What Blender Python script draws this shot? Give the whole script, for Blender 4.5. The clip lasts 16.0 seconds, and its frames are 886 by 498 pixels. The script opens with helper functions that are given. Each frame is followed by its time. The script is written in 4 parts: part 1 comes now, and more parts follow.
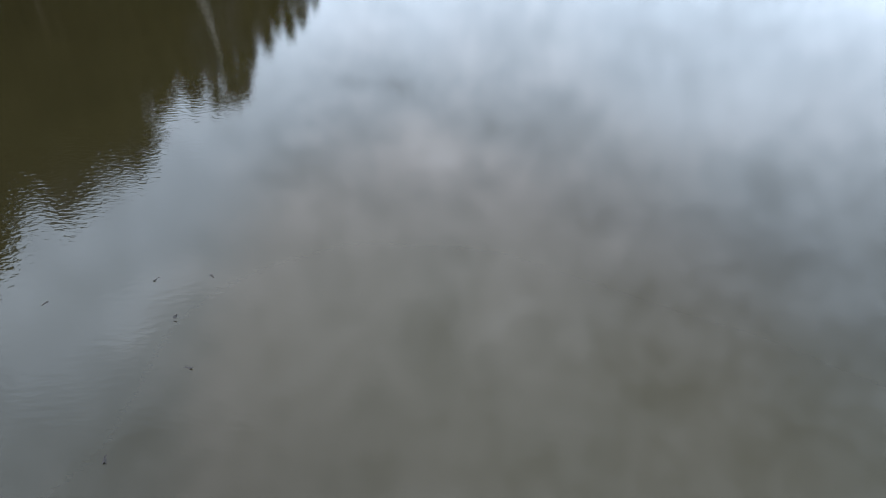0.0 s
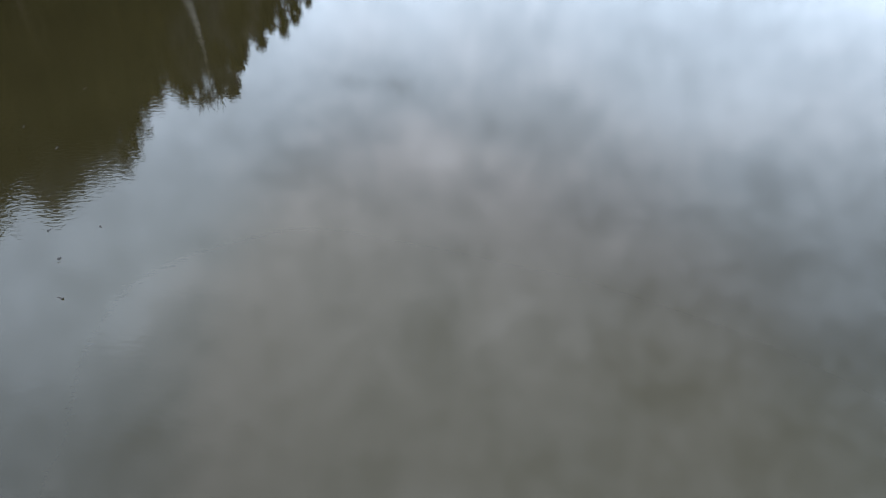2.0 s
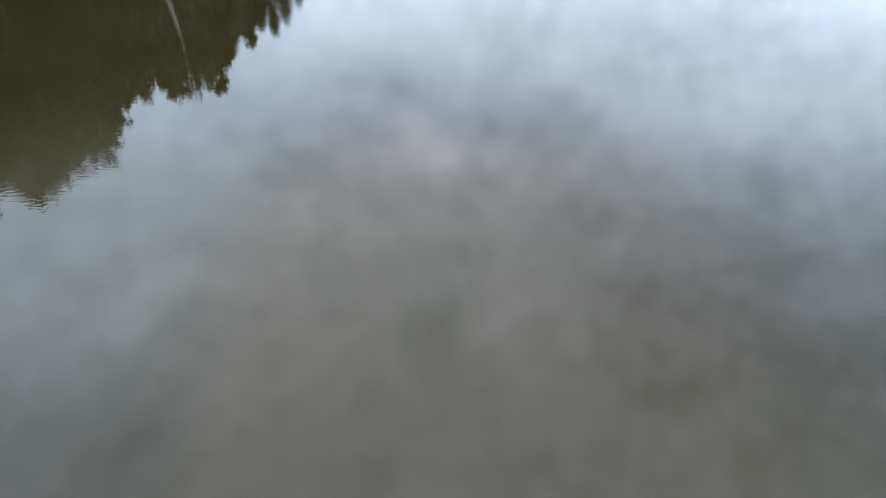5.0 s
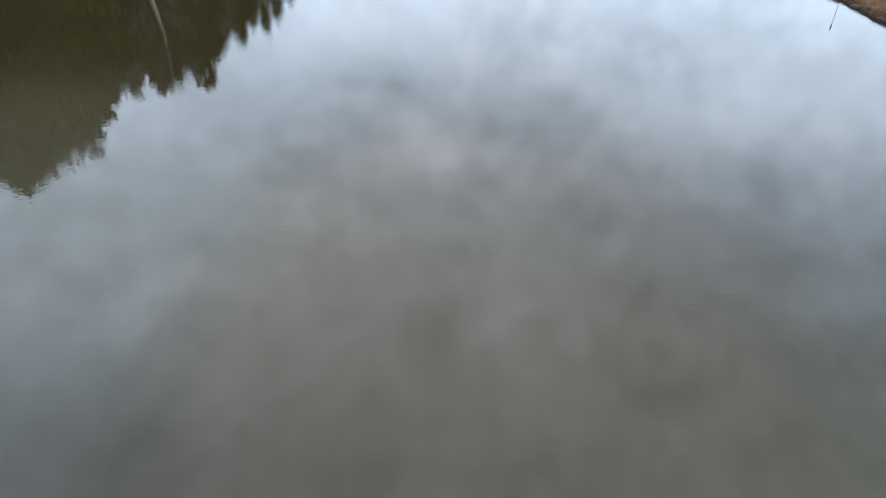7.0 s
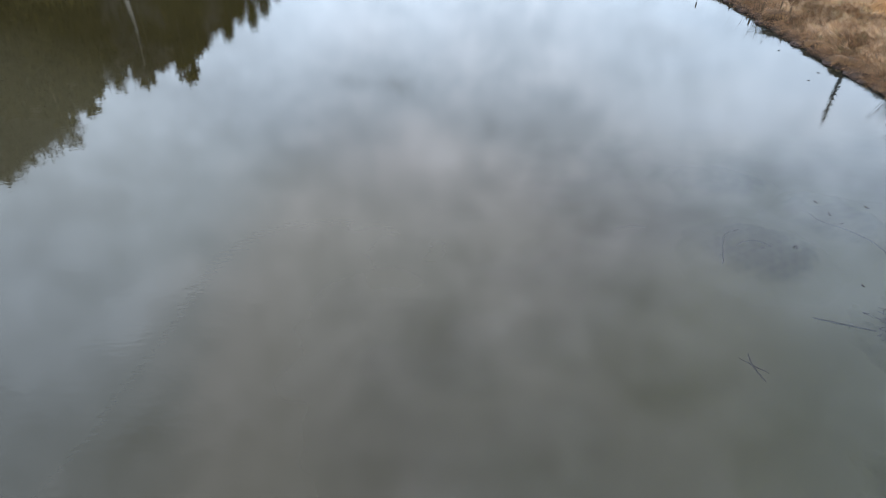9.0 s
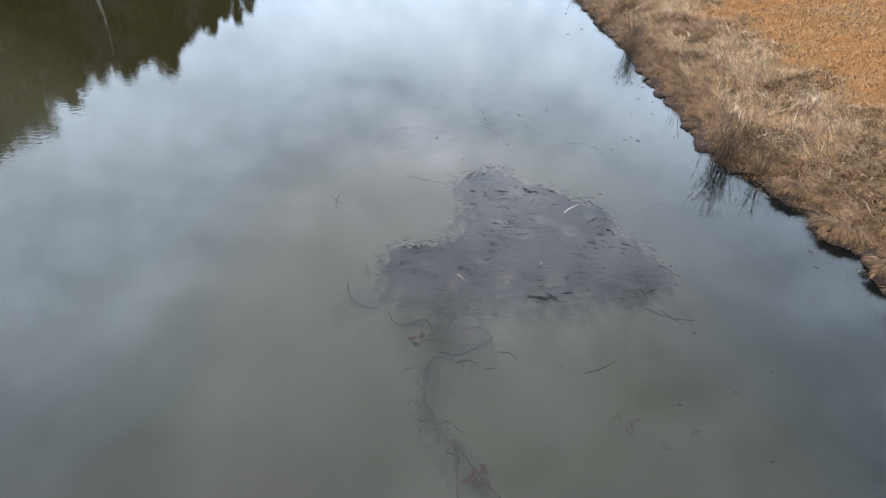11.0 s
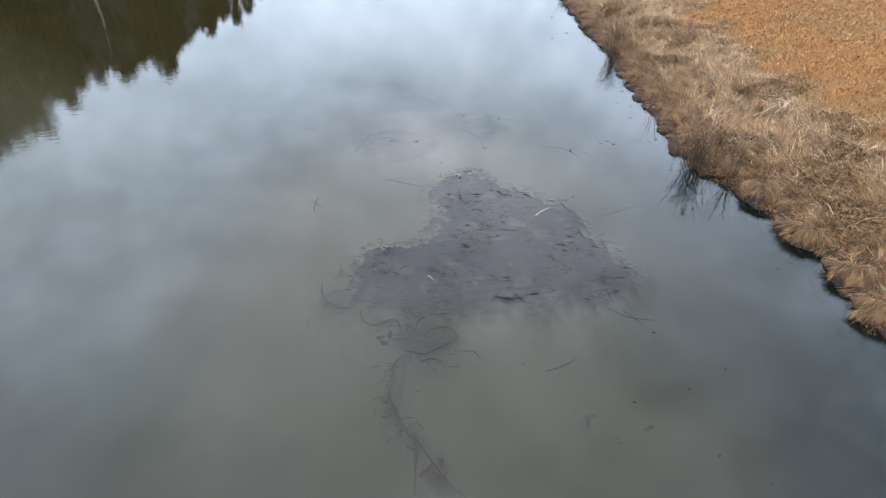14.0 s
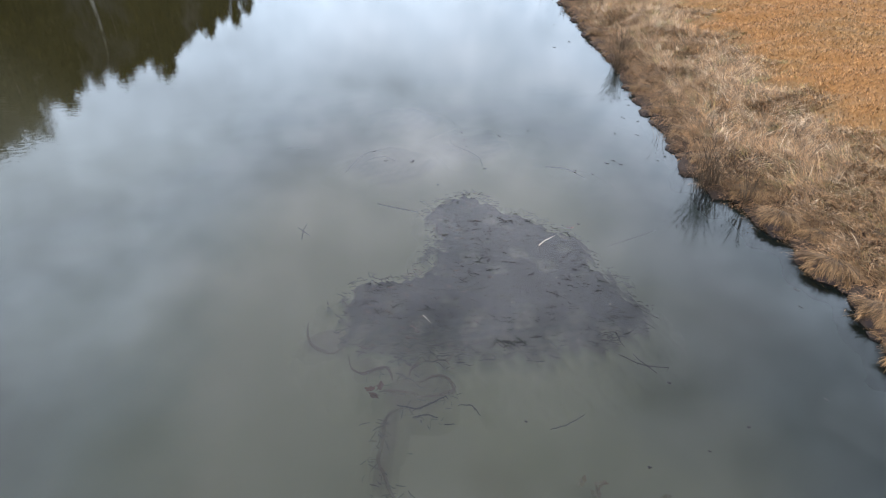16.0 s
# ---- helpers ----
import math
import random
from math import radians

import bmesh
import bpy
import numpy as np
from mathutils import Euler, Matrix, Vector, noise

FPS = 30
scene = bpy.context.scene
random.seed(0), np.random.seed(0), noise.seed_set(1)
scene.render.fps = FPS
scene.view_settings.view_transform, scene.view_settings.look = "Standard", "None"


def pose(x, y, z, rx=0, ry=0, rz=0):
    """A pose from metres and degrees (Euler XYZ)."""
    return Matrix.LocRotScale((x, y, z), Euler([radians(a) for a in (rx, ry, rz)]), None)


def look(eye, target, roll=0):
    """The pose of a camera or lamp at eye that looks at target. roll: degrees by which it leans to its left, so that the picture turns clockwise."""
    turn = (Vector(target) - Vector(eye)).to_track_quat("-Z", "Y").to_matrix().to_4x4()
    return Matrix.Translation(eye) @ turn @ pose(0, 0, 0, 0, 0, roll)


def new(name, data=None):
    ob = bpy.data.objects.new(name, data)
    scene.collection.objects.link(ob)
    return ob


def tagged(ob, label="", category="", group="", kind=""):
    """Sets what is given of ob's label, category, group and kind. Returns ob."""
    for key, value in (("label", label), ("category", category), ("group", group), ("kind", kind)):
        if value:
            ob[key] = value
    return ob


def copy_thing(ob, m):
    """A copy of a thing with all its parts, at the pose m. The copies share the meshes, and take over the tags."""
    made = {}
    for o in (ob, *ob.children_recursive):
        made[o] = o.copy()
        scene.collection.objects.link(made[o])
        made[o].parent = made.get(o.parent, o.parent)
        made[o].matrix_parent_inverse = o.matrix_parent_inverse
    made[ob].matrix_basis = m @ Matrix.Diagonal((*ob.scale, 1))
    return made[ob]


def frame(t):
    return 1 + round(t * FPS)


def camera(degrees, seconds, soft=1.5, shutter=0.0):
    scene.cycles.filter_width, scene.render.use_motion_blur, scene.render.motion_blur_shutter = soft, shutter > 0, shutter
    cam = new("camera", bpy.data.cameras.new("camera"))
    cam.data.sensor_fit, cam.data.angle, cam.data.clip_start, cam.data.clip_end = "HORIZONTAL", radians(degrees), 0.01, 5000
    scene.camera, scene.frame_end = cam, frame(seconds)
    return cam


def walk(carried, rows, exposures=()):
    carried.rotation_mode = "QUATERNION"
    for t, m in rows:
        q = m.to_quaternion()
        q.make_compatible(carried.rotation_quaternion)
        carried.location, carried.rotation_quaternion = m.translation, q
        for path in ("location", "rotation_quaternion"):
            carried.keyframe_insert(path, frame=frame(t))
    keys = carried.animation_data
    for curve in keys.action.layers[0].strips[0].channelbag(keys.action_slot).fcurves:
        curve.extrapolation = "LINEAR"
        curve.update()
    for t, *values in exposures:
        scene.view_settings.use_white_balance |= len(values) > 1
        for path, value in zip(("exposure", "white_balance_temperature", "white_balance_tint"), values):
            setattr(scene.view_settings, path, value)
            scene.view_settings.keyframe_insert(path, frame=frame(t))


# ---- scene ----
# ---------------------------------------------------------------- camera
TILT, LEAN = 36.059, 1.079
cam = camera(74.0, 16.0, soft=1.1)
PATH = [
    (0, -10.313, 7.001, 2.790),
    (0.5, -10.007, 6.811, 2.798),
    (1, -9.735, 6.656, 2.805),
    (1.5, -9.436, 6.487, 2.810),
    (2, -9.150, 6.342, 2.815),
    (2.5, -8.845, 6.200, 2.816),
    (3, -8.567, 6.064, 2.816),
    (3.5, -8.278, 5.878, 2.814),
    (4, -7.991, 5.649, 2.810),
    (6.3, -6.425, 4.301, 2.795),
    (6.5, -6.237, 4.156, 2.794),
    (7, -5.752, 3.784, 2.792),
    (7.5, -5.216, 3.393, 2.790),
    (8.2, -4.320, 2.800, 2.785),
    (10.3, -1.212, 0.806, 2.729),
    (10.5, -0.893, 0.604, 2.734),
    (11, -0.237, 0.176, 2.750),
    (11.5, -0.014, 0.020, 2.773),
    (12, 0.000, 0.000, 2.800),
    (12.5, -0.036, 0.026, 2.816),
    (13, -0.053, 0.058, 2.816),
    (13.5, -0.041, 0.074, 2.827),
    (14, -0.014, 0.078, 2.845),
    (14.5, 0.008, 0.066, 2.863),
    (15, 0.019, 0.056, 2.878),
    (15.5, 0.019, 0.162, 2.882),
    (16, 0.010, 0.518, 2.859),
]
walk(cam, [(t, look((x, y, z), (x, y + math.cos(radians(TILT)), z - math.sin(radians(TILT))), LEAN)) for t, x, y, z in PATH], exposures=[(0.0, 1.46), (4.2, 1.48), (8.2, 1.48), (10.3, 1.60), (16.0, 1.62)])

# ---------------------------------------------------------------- sky and sun
world = bpy.data.worlds.new("overcast_sky")
scene.world = world
world.use_nodes = True
wt = world.node_tree
wt.nodes.clear()


def wnode(kind, operation="", blend=""):
    n = wt.nodes.new(kind)
    if operation:
        n.operation = operation
    if blend:
        n.data_type, n.blend_type = "RGBA", blend
    return n


def wmath(op, a, b=None, c=None):
    n = wnode("ShaderNodeMath", operation=op)
    for i, v in enumerate((a, b, c)):
        if v is None:
            continue
        if isinstance(v, (int, float)):
            n.inputs[i].default_value = v
        else:
            wt.links.new(v, n.inputs[i])
    return n.outputs[0]


def wrange(v, a, b, lo, hi):
    n = wnode("ShaderNodeMapRange")
    n.interpolation_type = "SMOOTHSTEP"
    wt.links.new(v, n.inputs["Value"])
    for name, val in (("From Min", a), ("From Max", b), ("To Min", lo), ("To Max", hi)):
        n.inputs[name].default_value = val
    return n.outputs[0]


def wmix(fac, a, b, blend="MIX"):
    n = wnode("ShaderNodeMix", blend=blend)
    for sock, v in ((n.inputs["Factor"], fac), (n.inputs[6], a), (n.inputs[7], b)):
        if isinstance(v, (int, float)):
            sock.default_value = v
        elif isinstance(v, tuple):
            sock.default_value = (*v, 1)
        else:
            wt.links.new(v, sock)
    return n.outputs[2]


SUN_EL, SUN_AZ = 38.0, 215.0
sky = wnode("ShaderNodeTexSky")
sky.sky_type, sky.sun_disc, sky.sun_elevation, sky.sun_rotation = "NISHITA", False, radians(SUN_EL), radians(SUN_AZ)
coord = wnode("ShaderNodeTexCoord")
sep = wnode("ShaderNodeSeparateXYZ")
wt.links.new(coord.outputs["Generated"], sep.inputs[0])
up = wmath("MAXIMUM", sep.outputs[2], 0.0)
# the cloud deck: a flat sheet seen in perspective
den = wmath("ADD", up, 0.22)
deck = wnode("ShaderNodeCombineXYZ")
wt.links.new(wmath("DIVIDE", sep.outputs[0], den), deck.inputs[0])
wt.links.new(wmath("DIVIDE", sep.outputs[1], den), deck.inputs[1])


def clouds(scale, detail, offset, stretch=(1, 1, 1), rough=0.5):
    m = wnode("ShaderNodeMapping")
    m.inputs["Location"].default_value = offset
    m.inputs["Scale"].default_value = stretch
    wt.links.new(coord.outputs["Generated"], m.inputs[0])
    n = wnode("ShaderNodeTexNoise")
    n.inputs["Scale"].default_value, n.inputs["Detail"].default_value, n.inputs["Roughness"].default_value = scale, detail, rough
    wt.links.new(m.outputs[0], n.inputs["Vector"])
    return n


big = clouds(3.0, 2.0, (3.1, 1.7, 0.0)).outputs[0]
small = clouds(11.0, 5.0, (0.4, 7.7, 2.0), (1.0, 1.0, 1.2), 0.6).outputs[0]
fine = clouds(27.0, 4.0, (2.4, 1.1, 5.0), (1.0, 1.0, 1.3), 0.6).outputs[0]
tone = wmath("ADD", wrange(big, 0.3, 0.7, -0.05, 0.05), wmath("ADD", wrange(small, 0.3, 0.72, -0.105, 0.105), wrange(fine, 0.3, 0.7, -0.062, 0.062)))
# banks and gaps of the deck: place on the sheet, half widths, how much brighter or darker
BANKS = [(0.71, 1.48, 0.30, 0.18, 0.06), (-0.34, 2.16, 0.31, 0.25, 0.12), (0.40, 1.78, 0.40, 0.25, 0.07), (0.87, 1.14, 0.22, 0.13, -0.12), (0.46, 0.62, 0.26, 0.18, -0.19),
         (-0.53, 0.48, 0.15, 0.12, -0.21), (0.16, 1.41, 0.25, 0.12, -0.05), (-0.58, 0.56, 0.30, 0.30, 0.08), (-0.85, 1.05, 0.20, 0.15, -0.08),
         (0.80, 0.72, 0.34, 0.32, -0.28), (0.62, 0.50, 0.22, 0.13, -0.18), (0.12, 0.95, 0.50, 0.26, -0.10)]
# wisps and small gaps: bearing and height in degrees, half widths, how much brighter or darker
WISPS = [(-1.3, 27.8, 2.8, 2.1, 0.13), (0.8, 28.6, 7.4, 3.2, 0.05), (22.3, 21.8, 5.3, 2.4, 0.07), (28.8, 20.2, 5.8, 2.4, 0.09), (35.1, 19.0, 3.7, 2.1, 0.06), (-35.7, 37.7, 2.6, 1.6, 0.2), (-32.0, 36.4, 2.6, 1.5, 0.18), (-28.3, 35.3, 3.1, 1.8, 0.11), (-39.3, 38.7, 2.3, 1.3, 0.08), (-44.2, 33.1, 2.4, 1.8, 0.14), (7.1, 43.9, 3.1, 3.3, 0.13), (18.2, 42.5, 4.0, 3.1, 0.08), (19.5, 33.6, 2.3, 2.1, 0.08), (-4.2, 21.6, 1.7, 0.9, -0.15), (-8.5, 21.2, 1.9, 0.8, -0.11), (22.4, 18.1, 1.1, 1.3, -0.1), (33.4, 18.5, 1.0, 1.3, -0.06), (13.0, 21.2, 3.7, 1.2, -0.06), (5.4, 24.4, 4.6, 1.8, -0.06), (-16.1, 27.7, 5.3, 2.1, -0.06), (27.9, 45.6, 3.7, 2.4, -0.08), (12.3, 55.8, 4.4, 2.2, -0.15), (-11.4, 54.7, 6.2, 3.0, -0.1), (-0.5, 42.6, 3.1, 3.3, -0.1), (16.0, 32.0, 3.0, 1.6, -0.07), (-38.7, 45.6, 5.1, 2.2, -0.1), (-24.5, 33.3, 7.1, 1.6, -0.05), (-17.0, 45.8, 6.8, 3.1, 0.05), (37.3, 46.2, 3.1, 2.6, 0.08)]
wob = clouds(7.0, 3.0, (1.9, 0.3, 4.4))
wsep = wnode("ShaderNodeSeparateColor")
wt.links.new(wob.outputs["Color"], wsep.inputs[0])
flat = wnode("ShaderNodeSeparateXYZ")
wt.links.new(deck.outputs[0], flat.inputs[0])
du = wmath("ADD", flat.outputs[0], wrange(wsep.outputs[0], 0.25, 0.75, -0.09, 0.09))
dv = wmath("ADD", flat.outputs[1], wrange(wsep.outputs[1], 0.25, 0.75, -0.09, 0.09))
bearing = wmath("ADD", wmath("MULTIPLY", wmath("ARCTAN2", sep.outputs[0], sep.outputs[1]), 57.2958), wrange(wsep.outputs[0], 0.25, 0.75, -1.6, 1.6))
height = wmath("ADD", wmath("MULTIPLY", wmath("ARCSINE", up), 57.2958), wrange(wsep.outputs[1], 0.25, 0.75, -1.2, 1.2))
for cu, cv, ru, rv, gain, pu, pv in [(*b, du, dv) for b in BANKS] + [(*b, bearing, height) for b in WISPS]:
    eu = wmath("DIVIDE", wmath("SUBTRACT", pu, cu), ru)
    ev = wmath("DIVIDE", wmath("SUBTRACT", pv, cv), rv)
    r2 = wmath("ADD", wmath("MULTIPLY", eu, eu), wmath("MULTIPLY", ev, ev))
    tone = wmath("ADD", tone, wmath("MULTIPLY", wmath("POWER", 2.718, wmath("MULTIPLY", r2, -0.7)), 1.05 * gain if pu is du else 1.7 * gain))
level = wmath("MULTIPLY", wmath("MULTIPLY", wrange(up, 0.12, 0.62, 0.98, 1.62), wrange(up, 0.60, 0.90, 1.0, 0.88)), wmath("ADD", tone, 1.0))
# thin blue shows low down and to both sides; the thick deck overhead is warmer
warm = wmath("MULTIPLY", wrange(up, 0.30, 0.60, 0.10, 1.0), wmath("MULTIPLY", wrange(flat.outputs[0], -0.66, -0.26, 0.0, 1.0), wrange(flat.outputs[0], 0.40, 0.85, 1.0, 0.12)))
warm = wmath("ADD", warm, wrange(clouds(4.0, 2.0, (5.3, 2.2, 1.0)).outputs[0], 0.3, 0.7, -0.09, 0.09))
warm = wmath("ADD", warm, wrange(tone, -0.2, 0.2, -0.12, 0.22))
hue = wmix(wrange(warm, 0.0, 1.1, 0.0, 1.0), (0.785, 0.950, 1.165), (0.908, 0.955, 1.080))
grey = wnode("ShaderNodeCombineColor")
for i in range(3):
    wt.links.new(level, grey.inputs[i])
deck_colour = wmix(1.0, hue, grey.outputs[0], "MULTIPLY")
thin = wmix(1.0, sky.outputs[0], (0.10, 0.10, 0.10), "MULTIPLY")
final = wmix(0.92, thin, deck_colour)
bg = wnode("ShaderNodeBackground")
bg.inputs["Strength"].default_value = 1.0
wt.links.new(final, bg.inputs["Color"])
wout = wnode("ShaderNodeOutputWorld")
wt.links.new(bg.outputs[0], wout.inputs[0])

sun = new("sun", bpy.data.lights.new("sun", "SUN"))
sun.data.energy, sun.data.angle, sun.data.color = 0.5, radians(18), (1.0, 0.95, 0.88)
sun_way = Vector((math.sin(radians(SUN_AZ)) * math.cos(radians(SUN_EL)), math.cos(radians(SUN_AZ)) * math.cos(radians(SUN_EL)), math.sin(radians(SUN_EL))))
sun.matrix_world = look(sun_way * 60, (0, 0, 0))

# ---------------------------------------------------------------- materials
class Mat:
    """A node material under construction."""

    def __init__(self, name):
        self.m = bpy.data.materials.new(name)
        self.m.use_nodes = True
        self.t = self.m.node_tree
        self.t.nodes.clear()
        self.out = self.t.nodes.new("ShaderNodeOutputMaterial")

    def n(self, kind, ins=None, operation="", blend=""):
        node = self.t.nodes.new(kind)
        if operation:
            node.operation = operation
        if blend:
            node.data_type, node.blend_type = "RGBA", blend
        for key, v in (ins or {}).items():
            if isinstance(v, bpy.types.NodeSocket):
                self.t.links.new(v, node.inputs[key])
            else:
                node.inputs[key].default_value = (*v, 1) if isinstance(v, tuple) and len(v) == 3 and node.inputs[key].type == "RGBA" else v
        return node

    def pos(self):
        return self.n("ShaderNodeNewGeometry").outputs["Position"]

    def noise(self, scale, detail=3.0, rough=0.55, vec=None, stretch=None):
        v = vec or self.pos()
        if stretch:
            v = self.n("ShaderNodeMapping", {"Vector": v, "Scale": stretch}).outputs[0]
        return self.n("ShaderNodeTexNoise", {"Vector": v, "Scale": scale, "Detail": detail, "Roughness": rough}).outputs[0]

    def rng(self, v, a, b, lo=0.0, hi=1.0):
        return self.n("ShaderNodeMapRange", {"Value": v, "From Min": a, "From Max": b, "To Min": lo, "To Max": hi}).outputs[0]

    def mix(self, fac, a, b, blend="MIX"):
        return self.n("ShaderNodeMix", {0: fac, 6: a, 7: b}, blend=blend).outputs[2]

    def math(self, op, a, b=0.0):
        return self.n("ShaderNodeMath", {0: a, 1: b}, operation=op).outputs[0]

    def bump(self, height, strength=0.5, distance=0.01):
        return self.n("ShaderNodeBump", {"Height": height, "Strength": strength, "Distance": distance}).outputs[0]

    def done(self, colour, rough=0.8, normal=None, spec=0.3, metal=0.0):
        ins = {"Base Color": colour, "Roughness": rough, "Specular IOR Level": spec, "Metallic": metal}
        if normal is not None:
            ins["Normal"] = normal
        b = self.n("ShaderNodeBsdfPrincipled", ins)
        self.t.links.new(b.outputs[0], self.out.inputs[0])
        return self.m


def blade_mat(name, dry, pale, odd, patch_scale=1.3, sheen=0.25):
    """Grass: every blade its own tone, with drifts of another tint."""
    k = Mat(name)
    rnd = k.n("ShaderNodeNewGeometry").outputs["Random Per Island"]
    drift = k.rng(k.noise(patch_scale, 3), 0.35, 0.65)
    c = k.mix(k.rng(rnd, 0.0, 1.0), dry, pale)
    c = k.mix(k.math("MULTIPLY", drift, 0.55), c, odd)
    lock = k.rng(k.noise(11.0, 3), 0.3, 0.7, 0.7, 1.3)
    v = k.rng(k.math("FRACT", k.math("MULTIPLY", rnd, 37.7)), 0.0, 1.0, 0.2, 1.6)
    v = k.math("MULTIPLY", v, lock)
    c = k.mix(1.0, c, k.n("ShaderNodeCombineColor", {0: v, 1: v, 2: v}).outputs[0], "MULTIPLY")
    return k.done(c, 0.75, spec=sheen)


MURK = (0.0102, 0.0086, 0.0034)
SILT = (0.345, 0.352, 0.215)
MAT_AT = (0.05, 4.0, 0.0)


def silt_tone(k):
    """Soft olive silt, turning darker and blue-green towards the bank."""
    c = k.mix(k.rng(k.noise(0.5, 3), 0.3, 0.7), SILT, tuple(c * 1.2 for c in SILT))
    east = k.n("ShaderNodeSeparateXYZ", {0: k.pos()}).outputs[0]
    bankward = k.n("ShaderNodeMapRange", {"Value": k.math("ADD", east, k.rng(k.noise(0.7, 3), 0.3, 0.7, -0.5, 0.5)), "From Min": 0.5, "From Max": 2.6})
    bankward.interpolation_type = "SMOOTHSTEP"
    return k.mix(bankward.outputs[0], c, (0.185, 0.235, 0.20))


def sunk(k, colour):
    """Blends the colour into the silt with depth, painting in the murky water's haze."""
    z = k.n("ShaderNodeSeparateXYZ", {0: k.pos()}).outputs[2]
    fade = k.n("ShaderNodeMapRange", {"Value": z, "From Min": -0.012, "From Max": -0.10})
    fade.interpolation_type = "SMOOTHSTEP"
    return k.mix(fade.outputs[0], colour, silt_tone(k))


def water_mat():
    k = Mat("pond_water")
    p = k.pos()
    fine = k.noise(48.0, 1.0, 0.5, p, (0.6, 1.0, 1.0))
    mid = k.noise(21.0, 1.0, 0.5, p, (0.55, 1.0, 1.0))
    gust = k.rng(k.noise(0.16, 1.0, 0.5, p), 0.42, 0.62, 0.22, 0.6)
    # the open side of the pond takes more wind
    east = k.n("ShaderNodeSeparateXYZ", {0: p}).outputs[0]
    gust = k.math("ADD", gust, k.rng(east, -12.0, -15.0, 0.0, 1.5))
    h = k.math("ADD", k.math("MULTIPLY", fine, 0.3), mid)
    nrm = k.n("ShaderNodeBump", {"Height": h, "Strength": gust, "Distance": 0.0009}).outputs[0]
    fres = k.n("ShaderNodeFresnel", {"IOR": 1.333, "Normal": nrm}).outputs[0]
    gloss = k.n("ShaderNodeBsdfGlossy", {"Color": (1.0, 1.0, 1.0), "Roughness": 0.0, "Normal": nrm}).outputs[0]
    cloudy = k.mix(k.rng(k.noise(0.5, 3), 0.3, 0.7), MURK, tuple(c * 1.25 for c in MURK))
    drift = k.math("ADD", east, k.rng(k.noise(0.45, 3), 0.25, 0.75, -1.6, 1.6))
    cloudy = k.mix(k.rng(drift, 0.0, 2.4), cloudy, (0.0050, 0.0070, 0.0060))
    # a band of lighter murk runs from the mat across the pond
    across = k.n("ShaderNodeVectorMath", {0: p, 1: (0.562, 0.827, 0.0)}, operation="DOT_PRODUCT").outputs["Value"]
    off = k.math("ABSOLUTE", k.math("SUBTRACT", k.math("ADD", across, k.rng(k.noise(0.25, 2), 0.3, 0.7, -0.5, 0.5)), 2.3))
    band = k.n("ShaderNodeMapRange", {"Value": off, "From Min": 0.2, "From Max": 2.1, "To Min": 1.0, "To Max": 0.0})
    band.interpolation_type = "SMOOTHSTEP"
    thick = k.math("MULTIPLY", band.outputs[0], k.rng(drift, 0.2, 2.4, 1.0, 0.12))
    # it thins out towards the far end
    along = k.n("ShaderNodeVectorMath", {0: p, 1: (0.827, -0.562, 0.0)}, operation="DOT_PRODUCT").outputs["Value"]
    west = k.n("ShaderNodeMapRange", {"Value": along, "From Min": -17.6, "From Max": -14.2})
    west.interpolation_type = "SMOOTHSTEP"
    thick = k.math("MULTIPLY", thick, west.outputs[0])
    cloudy = k.mix(thick, cloudy, (0.0215, 0.0194, 0.0108))
    dif = k.n("ShaderNodeBsdfDiffuse", {"Color": cloudy}).outputs[0]
    # shallow clearer water over the sunken mat
    clear = k.n("ShaderNodeBsdfTransparent", {"Color": (0.278, 0.278, 0.278)}).outputs[0]
    far = k.n("ShaderNodeVectorMath", {0: p, 1: MAT_AT}, operation="DISTANCE").outputs["Value"]
    far = k.math("ADD", far, k.rng(k.noise(0.6, 3), 0.3, 0.7, -0.8, 0.8))
    see = k.n("ShaderNodeMapRange", {"Value": far, "From Min": 1.6, "From Max": 4.4, "To Min": 0.97, "To Max": 0.0})
    see.interpolation_type = "SMOOTHSTEP"
    body = k.n("ShaderNodeMixShader", {0: see.outputs[0], 1: dif, 2: clear}).outputs[0]
    both = k.n("ShaderNodeMixShader", {0: fres, 1: body, 2: gloss}).outputs[0]
    k.t.links.new(both, k.out.inputs[0])
    return k.m


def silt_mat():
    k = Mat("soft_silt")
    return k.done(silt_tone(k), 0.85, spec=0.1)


def sunk_mat(name, dark, light, scale=30.0, stretch=(1, 1, 1)):
    k = Mat(name)
    o = k.n("ShaderNodeTexCoord").outputs["Object"]
    rnd = k.n("ShaderNodeObjectInfo").outputs["Random"]
    c = k.mix(k.rng(k.noise(scale, 4, 0.6, o, stretch), 0.3, 0.7), dark, light)
    v = k.rng(rnd, 0, 1, 0.6, 1.4)
    c = k.mix(1.0, c, k.n("ShaderNodeCombineColor", {0: v, 1: v, 2: v}).outputs[0], "MULTIPLY")
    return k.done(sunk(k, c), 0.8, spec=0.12)


